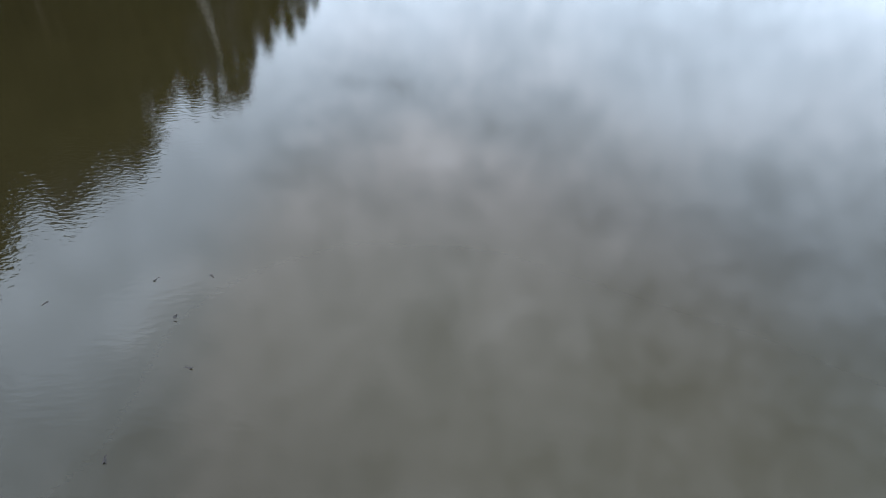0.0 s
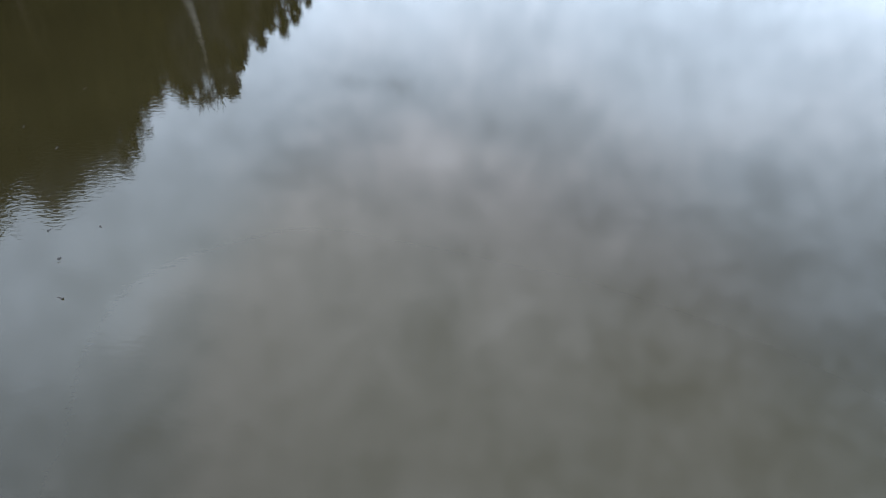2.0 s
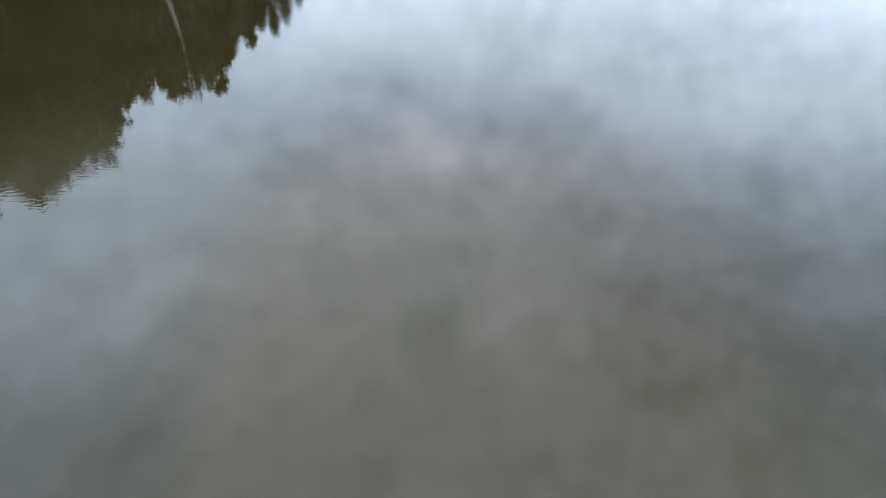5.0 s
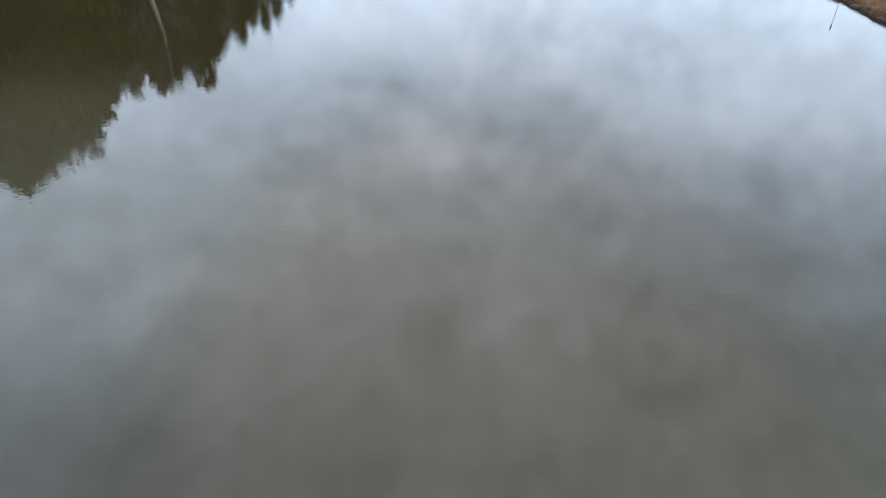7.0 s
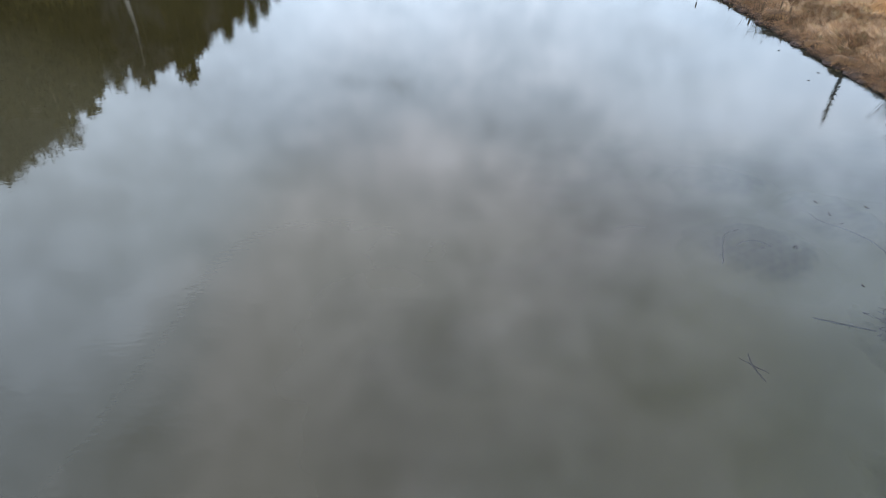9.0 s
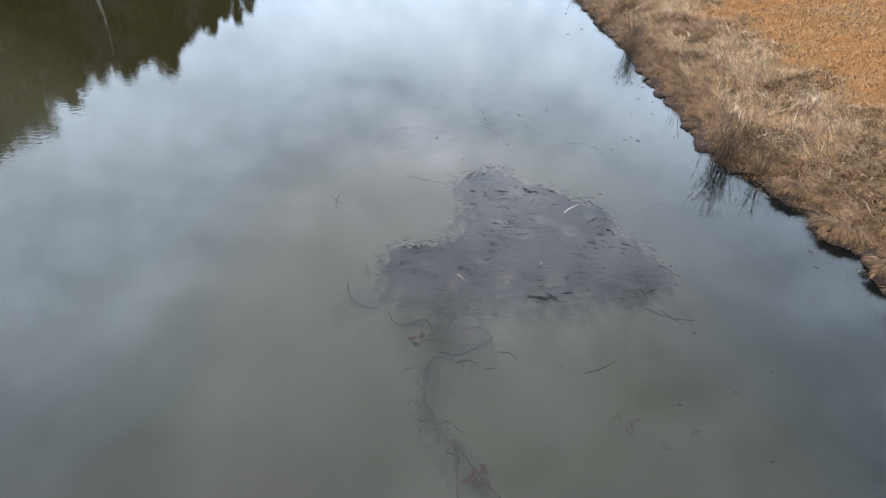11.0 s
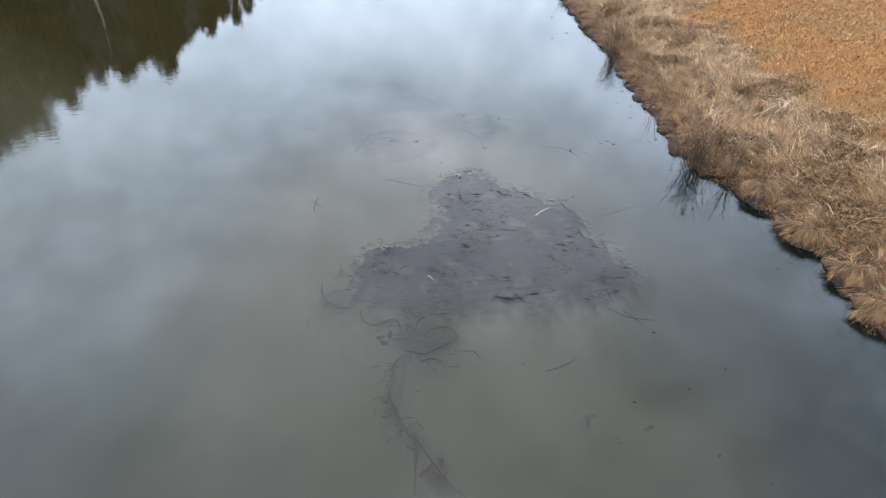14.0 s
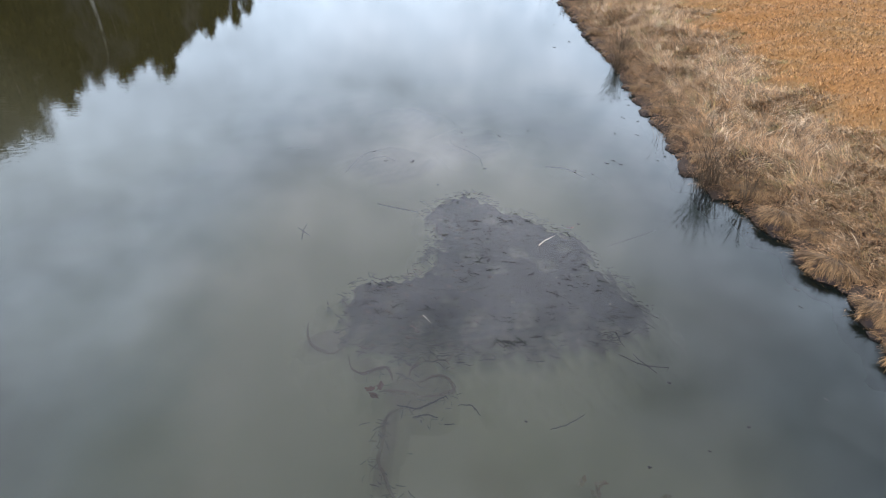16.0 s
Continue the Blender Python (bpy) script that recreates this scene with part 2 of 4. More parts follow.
def ground_mat():
    """Dark wet soil at the water, straw thatch on the bank, russet lawn, leaf litter under the trees."""
    k = Mat("pond_ground")
    p = k.pos()
    sp = k.n("ShaderNodeSeparateXYZ", {0: p})
    soil = k.mix(k.noise(14, 4), (0.009, 0.006, 0.0045), (0.034, 0.021, 0.015))
    straw = k.mix(k.rng(k.noise(40, 3), 0.3, 0.7), (0.060, 0.036, 0.017), (0.145, 0.092, 0.047))
    russet = k.mix(k.rng(k.noise(26, 4), 0.3, 0.7), (0.105, 0.046, 0.0135), (0.172, 0.080, 0.025))
    russet = k.mix(k.rng(k.noise(0.9, 3), 0.46, 0.66), russet, (0.125, 0.062, 0.020))
    litter = k.mix(k.noise(3, 5), (0.05, 0.03, 0.015), (0.13, 0.08, 0.045))
    wob = k.math("ADD", sp.outputs[2], k.rng(k.noise(2.0, 3), 0.3, 0.7, -0.12, 0.12))
    c = k.mix(k.rng(sp.outputs[2], 0.12, 0.26), soil, straw)
    c = k.mix(k.rng(wob, 0.30, 0.44), c, russet)
    c = k.mix(k.rng(sp.outputs[0], -18.0, -21.0), c, litter)
    return k.done(c, 0.95, k.bump(k.noise(45, 4), 0.3, 0.02), spec=0.15)


def wood_mat(name, dark, light, scale=30.0, rough=0.75, stretch=(1, 1, 0.2)):
    k = Mat(name)
    o = k.n("ShaderNodeTexCoord").outputs["Object"]
    rnd = k.n("ShaderNodeObjectInfo").outputs["Random"]
    c = k.mix(k.rng(k.noise(scale, 4, 0.6, o, stretch), 0.3, 0.7), dark, light)
    v = k.rng(rnd, 0, 1, 0.6, 1.4)
    c = k.mix(1.0, c, k.n("ShaderNodeCombineColor", {0: v, 1: v, 2: v}).outputs[0], "MULTIPLY")
    return k.done(c, rough, k.bump(k.noise(scale * 2, 3, 0.6, o, stretch), 0.5, 0.004), spec=0.3)


def foliage_mat(name, a, b):
    k = Mat(name)
    rnd = k.n("ShaderNodeNewGeometry").outputs["Random Per Island"]
    c = k.mix(rnd, a, b)
    c = k.mix(k.rng(k.noise(0.35, 2), 0.35, 0.7, 0.0, 0.5), c, tuple(v * 0.6 for v in a))
    return k.done(c, 0.85, spec=0.2)


M_WATER, M_SILT, M_GROUND = water_mat(), silt_mat(), ground_mat()
M_TALL = blade_mat("bank_straw", (0.092, 0.047, 0.020), (0.300, 0.180, 0.092), (0.168, 0.085, 0.032), 1.1)
M_STRAND = blade_mat("pale_straw_strands", (0.21, 0.140, 0.082), (0.46, 0.340, 0.230), (0.25, 0.158, 0.082), 1.4)
M_TUSSOCK = blade_mat("tussock_straw", (0.055, 0.028, 0.011), (0.19, 0.108, 0.048), (0.08, 0.043, 0.016), 2.0)
M_EDGE = blade_mat("wet_reddish_grass", (0.066, 0.031, 0.012), (0.20, 0.115, 0.052), (0.092, 0.042, 0.016), 2.0)
M_GREEN = blade_mat("fading_green_grass", (0.11, 0.085, 0.026), (0.18, 0.14, 0.05), (0.14, 0.10, 0.04), 2.0)
M_LAWN = blade_mat("russet_lawn", (0.150, 0.064, 0.018), (0.285, 0.148, 0.057), (0.185, 0.115, 0.050), 0.9)
M_RUSH = blade_mat("dark_rush", (0.034, 0.020, 0.010), (0.10, 0.06, 0.032), (0.045, 0.03, 0.015), 3.0)
M_RUSHSTEM = wood_mat("dark_rush_stem", (0.030, 0.018, 0.009), (0.085, 0.052, 0.028), 40.0)
M_SOIL = wood_mat("wet_root_soil", (0.007, 0.0042, 0.0034), (0.027, 0.0155, 0.012), 18.0, 0.95, (1, 1, 1))
M_STICK = sunk_mat("waterlogged_stick", (0.0035, 0.0032, 0.0032), (0.0095, 0.0084, 0.0082), 60.0, (0.2, 1, 1))
M_VINE = sunk_mat("rotten_brown_vine", (0.078, 0.036, 0.027), (0.18, 0.086, 0.064), 40.0)
M_HAZE = sunk_mat("brown_mud_haze", (0.06, 0.040, 0.037), (0.13, 0.085, 0.075), 9.0)
M_TWIG = sunk_mat("grey_wet_twig", (0.024, 0.021, 0.021), (0.070, 0.060, 0.056), 60.0, (0.2, 1, 1))
M_BROWNTWIG = sunk_mat("brown_wet_twig", (0.024, 0.016, 0.014), (0.060, 0.039, 0.034), 60.0, (0.2, 1, 1))
M_PALE = sunk_mat("peeled_pale_stick", (0.19, 0.165, 0.14), (0.31, 0.28, 0.24), 60.0, (0.2, 1, 1))
M_ORANGE = sunk_mat("rusty_oak_leaf", (0.19, 0.078, 0.05), (0.28, 0.12, 0.075), 40.0)
M_LEAF = wood_mat("dark_floating_leaf", (0.005, 0.0045, 0.004), (0.016, 0.012, 0.01), 40.0, 0.6, (1, 1, 1))
M_MUD = sunk_mat("black_leaf_mud", (0.006, 0.0062, 0.012), (0.025, 0.0255, 0.043), 14.0)
M_NEEDLE = foliage_mat("pine_needles", (0.031, 0.024, 0.0019), (0.064, 0.049, 0.005))
M_BARK = wood_mat("pine_bark", (0.06, 0.045, 0.03), (0.16, 0.12, 0.09), 3.0, 0.9)
M_GREYBARK = wood_mat("grey_bare_bark", (0.06, 0.05, 0.042), (0.14, 0.12, 0.10), 3.0, 0.9)
M_WHITEBARK = wood_mat("pale_smooth_bark", (0.19, 0.175, 0.15), (0.38, 0.355, 0.31), 2.0, 0.8)
M_PALEBARK = wood_mat("pale_grey_bark", (0.11, 0.095, 0.08), (0.23, 0.205, 0.175), 3.0, 0.9)
M_POLE = wood_mat("weathered_pole_wood", (0.018, 0.018, 0.019), (0.055, 0.053, 0.052), 6.0, 0.85)

# ---------------------------------------------------------------- building helpers
def mesh_np(name, verts, tris, material, smooth=False):
    """A mesh from arrays of corners and triangles."""
    me = bpy.data.meshes.new(name)
    verts, tris = np.asarray(verts, np.float32), np.asarray(tris, np.int32)
    me.vertices.add(len(verts))
    me.vertices.foreach_set("co", verts.ravel())
    me.loops.add(tris.size)
    me.loops.foreach_set("vertex_index", tris.ravel())
    me.polygons.add(len(tris))
    me.polygons.foreach_set("loop_start", np.arange(len(tris), dtype=np.int32) * 3)
    me.polygons.foreach_set("use_smooth", np.full(len(tris), smooth))
    me.update(calc_edges=True)
    me.materials.append(material)
    return me


def mesh_bm(name, bm, material, smooth=False):
    me = bpy.data.meshes.new(name)
    bm.normal_update()
    for f in bm.faces:
        f.smooth = smooth
    bm.to_mesh(me)
    bm.free()
    me.materials.append(material)
    return me


def part(name, mesh, parent, label="", kind=""):
    ob = new(name, mesh)
    ob.parent = parent
    return tagged(ob, label, kind=kind)


def tube(bm, pts, radii, sides=6):
    """A tapered tube along points, closed at both ends."""
    rings = []
    for i, p in enumerate(pts):
        p = Vector(p)
        d = (Vector(pts[min(i + 1, len(pts) - 1)]) - Vector(pts[max(i - 1, 0)])).normalized()
        a = d.orthogonal().normalized()
        b = d.cross(a)
        if rings:
            ref = rings[-1][0].co - Vector(pts[i - 1])
            a = (ref - d * ref.dot(d)).normalized()
            b = d.cross(a)
        rings.append([bm.verts.new(p + float(radii[i]) * (math.cos(k * math.tau / sides) * a + math.sin(k * math.tau / sides) * b)) for k in range(sides)])
    for r0, r1 in zip(rings, rings[1:]):
        for k in range(sides):
            bm.faces.new((r0[k], r0[(k + 1) % sides], r1[(k + 1) % sides], r1[k]))
    bm.faces.new(rings[0][::-1])
    bm.faces.new(rings[-1])


def blades(rng, root, azimuth, length, tilt0, tilt1, width, levels=3):
    """Grass blades as bent tapering strips: corners and triangles."""
    n = len(root)
    d = np.stack([np.cos(azimuth), np.sin(azimuth), np.zeros(n)], 1)
    tw = rng.uniform(-0.7, 0.7, n)
    side = np.stack([-np.sin(azimuth + tw), np.cos(azimuth + tw), np.zeros(n)], 1)
    p = root.copy()
    rows = []
    for k in range(levels):
        w = width * (1.0 - 0.75 * k / levels)
        rows += [p - side * w[:, None] / 2, p + side * w[:, None] / 2]
        a = tilt0 + (tilt1 - tilt0) * (k + 0.5) / levels
        p = p + (length / levels)[:, None] * (np.cos(a)[:, None] * np.array([0, 0, 1.0]) + np.sin(a)[:, None] * d)
    rows.append(p)
    v = np.stack(rows, 1)
    m = 2 * levels + 1
    t = []
    for k in range(levels - 1):
        t += [(2 * k, 2 * k + 1, 2 * k + 3), (2 * k, 2 * k + 3, 2 * k + 2)]
    t.append((2 * levels - 2, 2 * levels - 1, 2 * levels))
    tris = (np.array(t)[None] + (np.arange(n) * m)[:, None, None]).reshape(-1, 3)
    return v.reshape(-1, 3), tris


def wave(x, y, seed, size):
    """A smooth field between about -1 and 1, for drifts and lumps."""
    r = np.random.default_rng(seed)
    out = 0
    for k in range(6):
        a, ph, f = r.uniform(0, math.tau), r.uniform(0, math.tau), r.uniform(0.6, 1.8) / size
        out = out + np.sin((x * np.cos(a) + y * np.sin(a)) * f * math.tau + ph)
    return out / 3.0


# ---------------------------------------------------------------- the pond's outline and the ground
SHORE = [(3.3, -3.0), (3.2, 1.0), (3.15, 2.6), (3.12, 3.0), (3.0, 3.2), (3.08, 3.45), (3.02, 3.7), (3.15, 4.0), (2.97, 4.16), (2.92, 4.4), (3.02, 4.6), (2.88, 4.75), (2.84, 4.95), (2.62, 5.35), (2.5, 5.8), (2.53, 6.4),
         (2.53, 7.0), (2.49, 7.6), (2.46, 8.3), (2.5, 8.9), (2.42, 9.7), (2.35, 10.7), (2.3, 11.7), (2.27, 12.8), (2.3, 13.35), (2.24, 13.8), (2.3, 14.3), (2.2, 14.7),
         (2.12, 15.2), (2.2, 16.0), (2.26, 16.8), (2.1, 18.6), (1.2, 21.5), (-2.0, 25.0), (-6.0, 30.0), (-9.0, 37.0), (-12.0, 46.0), (-15.0, 56.0), (-19.3, 58.0),
         (-21.5, 50.6), (-22.7, 33.5), (-24.5, 15.0), (-26.8, 0.0), (-24.5, -16.4), (-13.4, -23.8), (-3.0, -22.0), (3.5, -14.0)]
SH = np.array(SHORE)


def edge_distance(poly, x, y):
    """Metres to a closed outline: positive inside, negative outside."""
    a, b = np.asarray(poly), np.roll(np.asarray(poly), -1, 0)
    best = np.full(np.shape(x), 1e9)
    inside = np.zeros(np.shape(x), bool)
    for (ax, ay), (bx, by) in zip(a, b):
        ex, ey = bx - ax, by - ay
        t = np.clip(((x - ax) * ex + (y - ay) * ey) / (ex * ex + ey * ey), 0, 1)
        best = np.minimum(best, np.hypot(x - ax - t * ex, y - ay - t * ey))
        cross = (ay > y) != (by > y)
        inside ^= cross & (x < ax + (y - ay) * ex / (ey if ey else 1e-9))
    return np.where(inside, best, -best)


def shore_distance(x, y):
    """Metres to the waterline: positive on land, negative over the pond."""
    return -edge_distance(SH, x, y)


def ground_height(x, y):
    d = shore_distance(x, y) + 0.05 * wave(x, y, 5, 0.6) + 0.03 * wave(x, y, 8, 0.24)
    bank = (0.035 + 0.025 * np.clip((y - 13.0) / 1.5, 0, 1)) * np.clip((d + 0.03) / 0.05, 0, 1) + 0.12 * np.clip(d, 0, 3.2) + 0.12 * np.clip(d - 0.3, 0, 2.2) + 0.03 * np.clip(d - 3.2, 0, 30)
    bank = bank + 0.02 * wave(x, y, 2, 0.6) * np.clip(d, 0, 1)
    bed = np.maximum(-0.12 - 0.45 * np.clip(-d, 0, 3.2), -1.5)
    wood = 0.20 * np.clip(d, 0, 45) * np.clip((-19.3 - x) / 6, 0, 1)
    return np.where(d > -0.03, bank + wood, bed)


def spread(inner0, inner1, step, outer, growth=1.35):
    mid = list(np.arange(inner0, inner1, step))
    lo, hi, s = [inner0], [inner1], step
    while hi[-1] < inner1 + outer:
        s *= growth
        hi.append(hi[-1] + s)
        lo.append(lo[-1] - s)
    return np.array(lo[:0:-1] + mid + hi)


gx, gy = spread(0.0, 6.0, 0.045, 900.0, 1.12), spread(1.5, 18.0, 0.06, 900.0, 1.12)
X, Y = np.meshgrid(gx, gy)
Z = ground_height(X, Y)
idx = np.arange(X.size).reshape(X.shape)
q0, q1, q2, q3 = idx[:-1, :-1].ravel(), idx[:-1, 1:].ravel(), idx[1:, 1:].ravel(), idx[1:, :-1].ravel()
ground = new("ground", mesh_np("ground", np.stack([X.ravel(), Y.ravel(), Z.ravel()], 1), np.concatenate([np.stack([q0, q1, q2], 1), np.stack([q0, q2, q3], 1)]), M_GROUND, True))
tagged(ground, "dormant russet lawn and straw bank above dark wet soil", "ground", kind="structure")


def sheet(name, z, material):
    bm = bmesh.new()
    f = bm.faces.new([bm.verts.new((x, y, z)) for x, y in ((-60, -50), (12, -50), (12, 100), (-60, 100))])
    return mesh_bm(name, bm, material)


water = tagged(new("water", sheet("water", 0.0, M_WATER)), "still murky olive-grey pond water reflecting clouds and trees", "water", kind="structure")
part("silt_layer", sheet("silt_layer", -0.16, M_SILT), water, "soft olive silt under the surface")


def on_ground(x, y):
    return float(ground_height(np.array([x]), np.array([y]))[0])


# ---------------------------------------------------------------- the wood across the pond
def pine(seed, height=28.0, bare=0.35, spread_m=4.6, tufts=60):
    """A pine: tapered trunk, whorled limbs, sprays of needles."""
    rng = np.random.default_rng(seed)
    root = new("pine_tree")
    bm = bmesh.new()
    lean = rng.uniform(-0.4, 0.4, 2)
    axis = [Vector((lean[0] * s * s, lean[1] * s * s, height * s)) for s in np.linspace(0, 1, 9)]
    tube(bm, axis, [0.30 * (1 - s) ** 0.8 + 0.02 for s in np.linspace(0, 1, 9)], 8)
    trunk = part("trunk", mesh_bm("pine_trunk", bm, M_BARK, True), root)
    bm = bmesh.new()
    leaf_p, leaf_s = [], []
    n = 52
    for i in range(n):
        s = bare + (0.98 - bare) * (i + rng.uniform(0, 0.9)) / n
        c = Vector((lean[0] * s * s, lean[1] * s * s, height * s))
        az = i * 2.4 + rng.uniform(-0.4, 0.4)
        t = (s - bare) / (1 - bare)
        reach = spread_m * (0.25 + 0.75 * min(1, t * 4)) * (1 - t) ** 0.65 * rng.uniform(0.65, 1.15) + 0.45
        tip = c + Vector((math.cos(az) * reach, math.sin(az) * reach, reach * rng.uniform(-0.05, 0.35)))
        mid = (c + tip) / 2 - Vector((0, 0, 0.06 * reach))
        tube(bm, [c, mid, tip], [0.05, 0.035, 0.012], 4)
        k = int(tufts * (0.35 + 0.65 * reach / spread_m))
        u = rng.uniform(0.25, 1.05, k)
        for q in u:
            p = c.lerp(tip, float(q)) + Vector(rng.normal(0, 0.16 + 0.12 * reach * 0.6, 3) * np.array([1, 1, 0.65]))
            leaf_p.append(p)
            leaf_s.append(rng.uniform(0.36, 0.84))
    for k in range(40):
        leaf_p.append(Vector((lean[0], lean[1], height)) + Vector(rng.normal(0, 1, 3) * np.array([0.14, 0.14, 0.5])) - Vector((0, 0, 0.5)))
        leaf_s.append(0.25)
    part("limbs", mesh_bm("pine_limbs", bm, M_BARK), trunk, kind="stuff")
    part("crown", sprays("pine_crown", rng, leaf_p, leaf_s, M_NEEDLE), root, kind="stuff")
    return tagged(root, "tall dark olive-green pine in the wood", "tree", "trees of the wood")


def sprays(name, rng, places, sizes, material):
    """Small crossed leaf sprays, each a bent pair of triangles."""
    p, s = np.array([tuple(v) for v in places]), np.array(sizes)
    n = len(p)
    a = rng.normal(0, 1, (n, 3))
    a /= np.linalg.norm(a, axis=1)[:, None]
    b = np.cross(a, rng.normal(0, 1, (n, 3)))
    b /= np.linalg.norm(b, axis=1)[:, None]
    c = np.cross(a, b)
    w = s[:, None]
    v = np.stack([p - a * w, p + b * w * 0.45 + c * w * 0.2, p + a * w, p - b * w * 0.45 + c * w * 0.2], 1).reshape(-1, 3)
    base = (np.arange(n) * 4)[:, None]
    return mesh_np(name, v, np.concatenate([base + np.array([0, 1, 2]), base + np.array([0, 2, 3])]), material)


def bare_tree(seed, height=26.0, bark=None, lean=0.0, name="bare_tree", limb_count=30):
    """A leafless broadleaf: trunk, limbs, and a haze of fine twigs."""
    rng = np.random.default_rng(seed)
    root = new(name)
    bark = bark or M_GREYBARK
    bm = bmesh.new()
    sway = [Vector((lean * height * s ** 1.3 + 0.25 * math.sin(5 * s + seed), 0.25 * math.cos(4 * s + seed), height * 0.86 * s)) for s in np.linspace(0, 1, 9)]
    tube(bm, sway, [0.30 * (1 - 0.9 * s) for s in np.linspace(0, 1, 9)], 8)
    trunk = part("trunk", mesh_bm("bare_trunk", bm, bark, True), root)
    limbs, twigs = bmesh.new(), []
    for i in range(limb_count):
        s = rng.uniform(0.38, 1.0)
        k = s * 8
        c = sway[int(k)].lerp(sway[min(8, int(k) + 1)], k - int(k))
        az = i * 2.4 + rng.uniform(-0.5, 0.5)
        reach = height * rng.uniform(0.13, 0.22) * (1.25 - 0.6 * s)
        d = Vector((math.cos(az), math.sin(az), rng.uniform(0.7, 1.5))).normalized()
        tip = c + d * reach
        mid = c.lerp(tip, 0.5) + Vector(rng.normal(0, 0.06 * reach, 3))
        tube(limbs, [c, mid, tip], [0.09, 0.06, 0.02], 5)
        for j in range(9):
            q = rng.uniform(0.25, 1.0)
            b0 = c.lerp(mid, q * 2) if q < 0.5 else mid.lerp(tip, q * 2 - 1)
            bd = (d + Vector(rng.normal(0, 0.6, 3))).normalized()
            b1 = b0 + bd * reach * rng.uniform(0.3, 0.55)
            tube(limbs, [b0, b1], [0.03, 0.01], 3)
            for m in range(16):
                t0 = b0.lerp(b1, rng.uniform(0.2, 1.0))
                twigs.append((t0, t0 + (bd + Vector(rng.normal(0, 0.7, 3))).normalized() * rng.uniform(0.5, 1.3)))
    part("limbs", mesh_bm("bare_limbs", limbs, M_GREYBARK), trunk, kind="stuff")
    a, b = np.array([tuple(t[0]) for t in twigs]), np.array([tuple(t[1]) for t in twigs])
    side = np.cross(b - a, rng.normal(0, 1, a.shape))
    side *= 0.05 / np.linalg.norm(side, axis=1)[:, None]
    v = np.stack([a - side, a + side, b], 1).reshape(-1, 3)
    part("twigs", mesh_np("bare_twigs", v, np.arange(len(v)).reshape(-1, 3), M_GREYBARK), root, kind="stuff")
    return tagged(root, "tall leafless grey-brown broadleaf tree in the wood", "tree", "trees of the wood")


PINES = [pine(11), pine(12, 28, 0.32, 5.0), pine(13, 28, 0.26, 4.0), pine(14, 28, 0.3, 5.4)]
BARES = [bare_tree(21, bark=M_PALEBARK), bare_tree(22, bark=M_PALEBARK), bare_tree(23)]
# crown tips: x, y, height over the water, kind
TIPS = [(-31.0, 103.7, 21.5, "p"), (-33.0, 101.6, 23.6, "p"), (-34.5, 100.4, 25.2, "p"), (-35.9, 97.5, 23.8, "p"), (-35.2, 90.0, 24.0, "p"), (-34.1, 80.3, 21.8, "b"),
        (-33.2, 73.7, 20.9, "p"), (-32.4, 67.3, 22.0, "p"), (-36.7, 66.4, 22.3, "p"), (-37.9, 66.1, 21.0, "b"), (-39.8, 65.9, 21.9, "p"),
        (-41.2, 65.8, 22.9, "b"), (-43.7, 65.5, 25.2, "p"), (-42.7, 62.1, 23.4, "p"), (-40.9, 58.8, 21.0, "p"), (-39.0, 54.4, 19.0, "p"), (-38.0, 51.3, 19.1, "b"),
        (-36.8, 48.2, 18.6, "b"), (-36.5, 45.8, 19.7, "b"), (-36.7, 43.5, 20.6, "b"), (-37.2, 40.9, 21.2, "b"), (-37.6, 37.6, 19.2, "b"), (-36.1, 34.2, 17.6, "p"),
        (-37.8, 44.9, 22.0, "b"), (-36.0, 42.9, 20.3, "b"), (-41.7, 43.5, 20.5, "p"), (-35.3, 45.1, 19.7, "b"), (-39.1, 45.4, 18.3, "p"), (-34.1, 46.3, 18.6, "b"), (-34.3, 45.0, 19.4, "b"), (-35.6, 43.6, 20.2, "b"), (-39.7, 41.3, 19.4, "p"),
        (-35.7, 49.5, 17.5, "p")]
rng = np.random.default_rng(77)
FRONT = np.array([t[:3] for t in TIPS])
EYES = [(-10.3, 7.0), (-4.4, 2.9), (0.0, 0.3)]


def skyline(x, y):
    """The height that keeps a tree at (x, y) just under the front row's skyline."""
    best = 99.0
    for ex, ey in EYES:
        az = np.arctan2(FRONT[:, 0] - ex, FRONT[:, 1] - ey)
        el = (FRONT[:, 2] + 2.8) / np.hypot(FRONT[:, 0] - ex, FRONT[:, 1] - ey)
        order = np.argsort(az)
        here = float(np.interp(math.atan2(x - ex, y - ey), az[order], el[order]))
        best = min(best, here * math.hypot(x - ex, y - ey) - 2.8)
    return best


for k in range(150):
    s = rng.uniform(0, 1)
    y = 34 + 75 * s
    x = -37.5 - rng.uniform(0, 19.5) - 4.5 * max(0.0, min(1.0, (y - 56) / 11)) * (1 if y < 78 else 0.0)
    top = skyline(x, y) * (rng.uniform(0.86, 0.97) if y > 54 else rng.uniform(0.80, 0.90))
    if top > 33:
        continue
    TIPS.append((x, y, top, "p" if rng.uniform() < 0.85 else "b"))
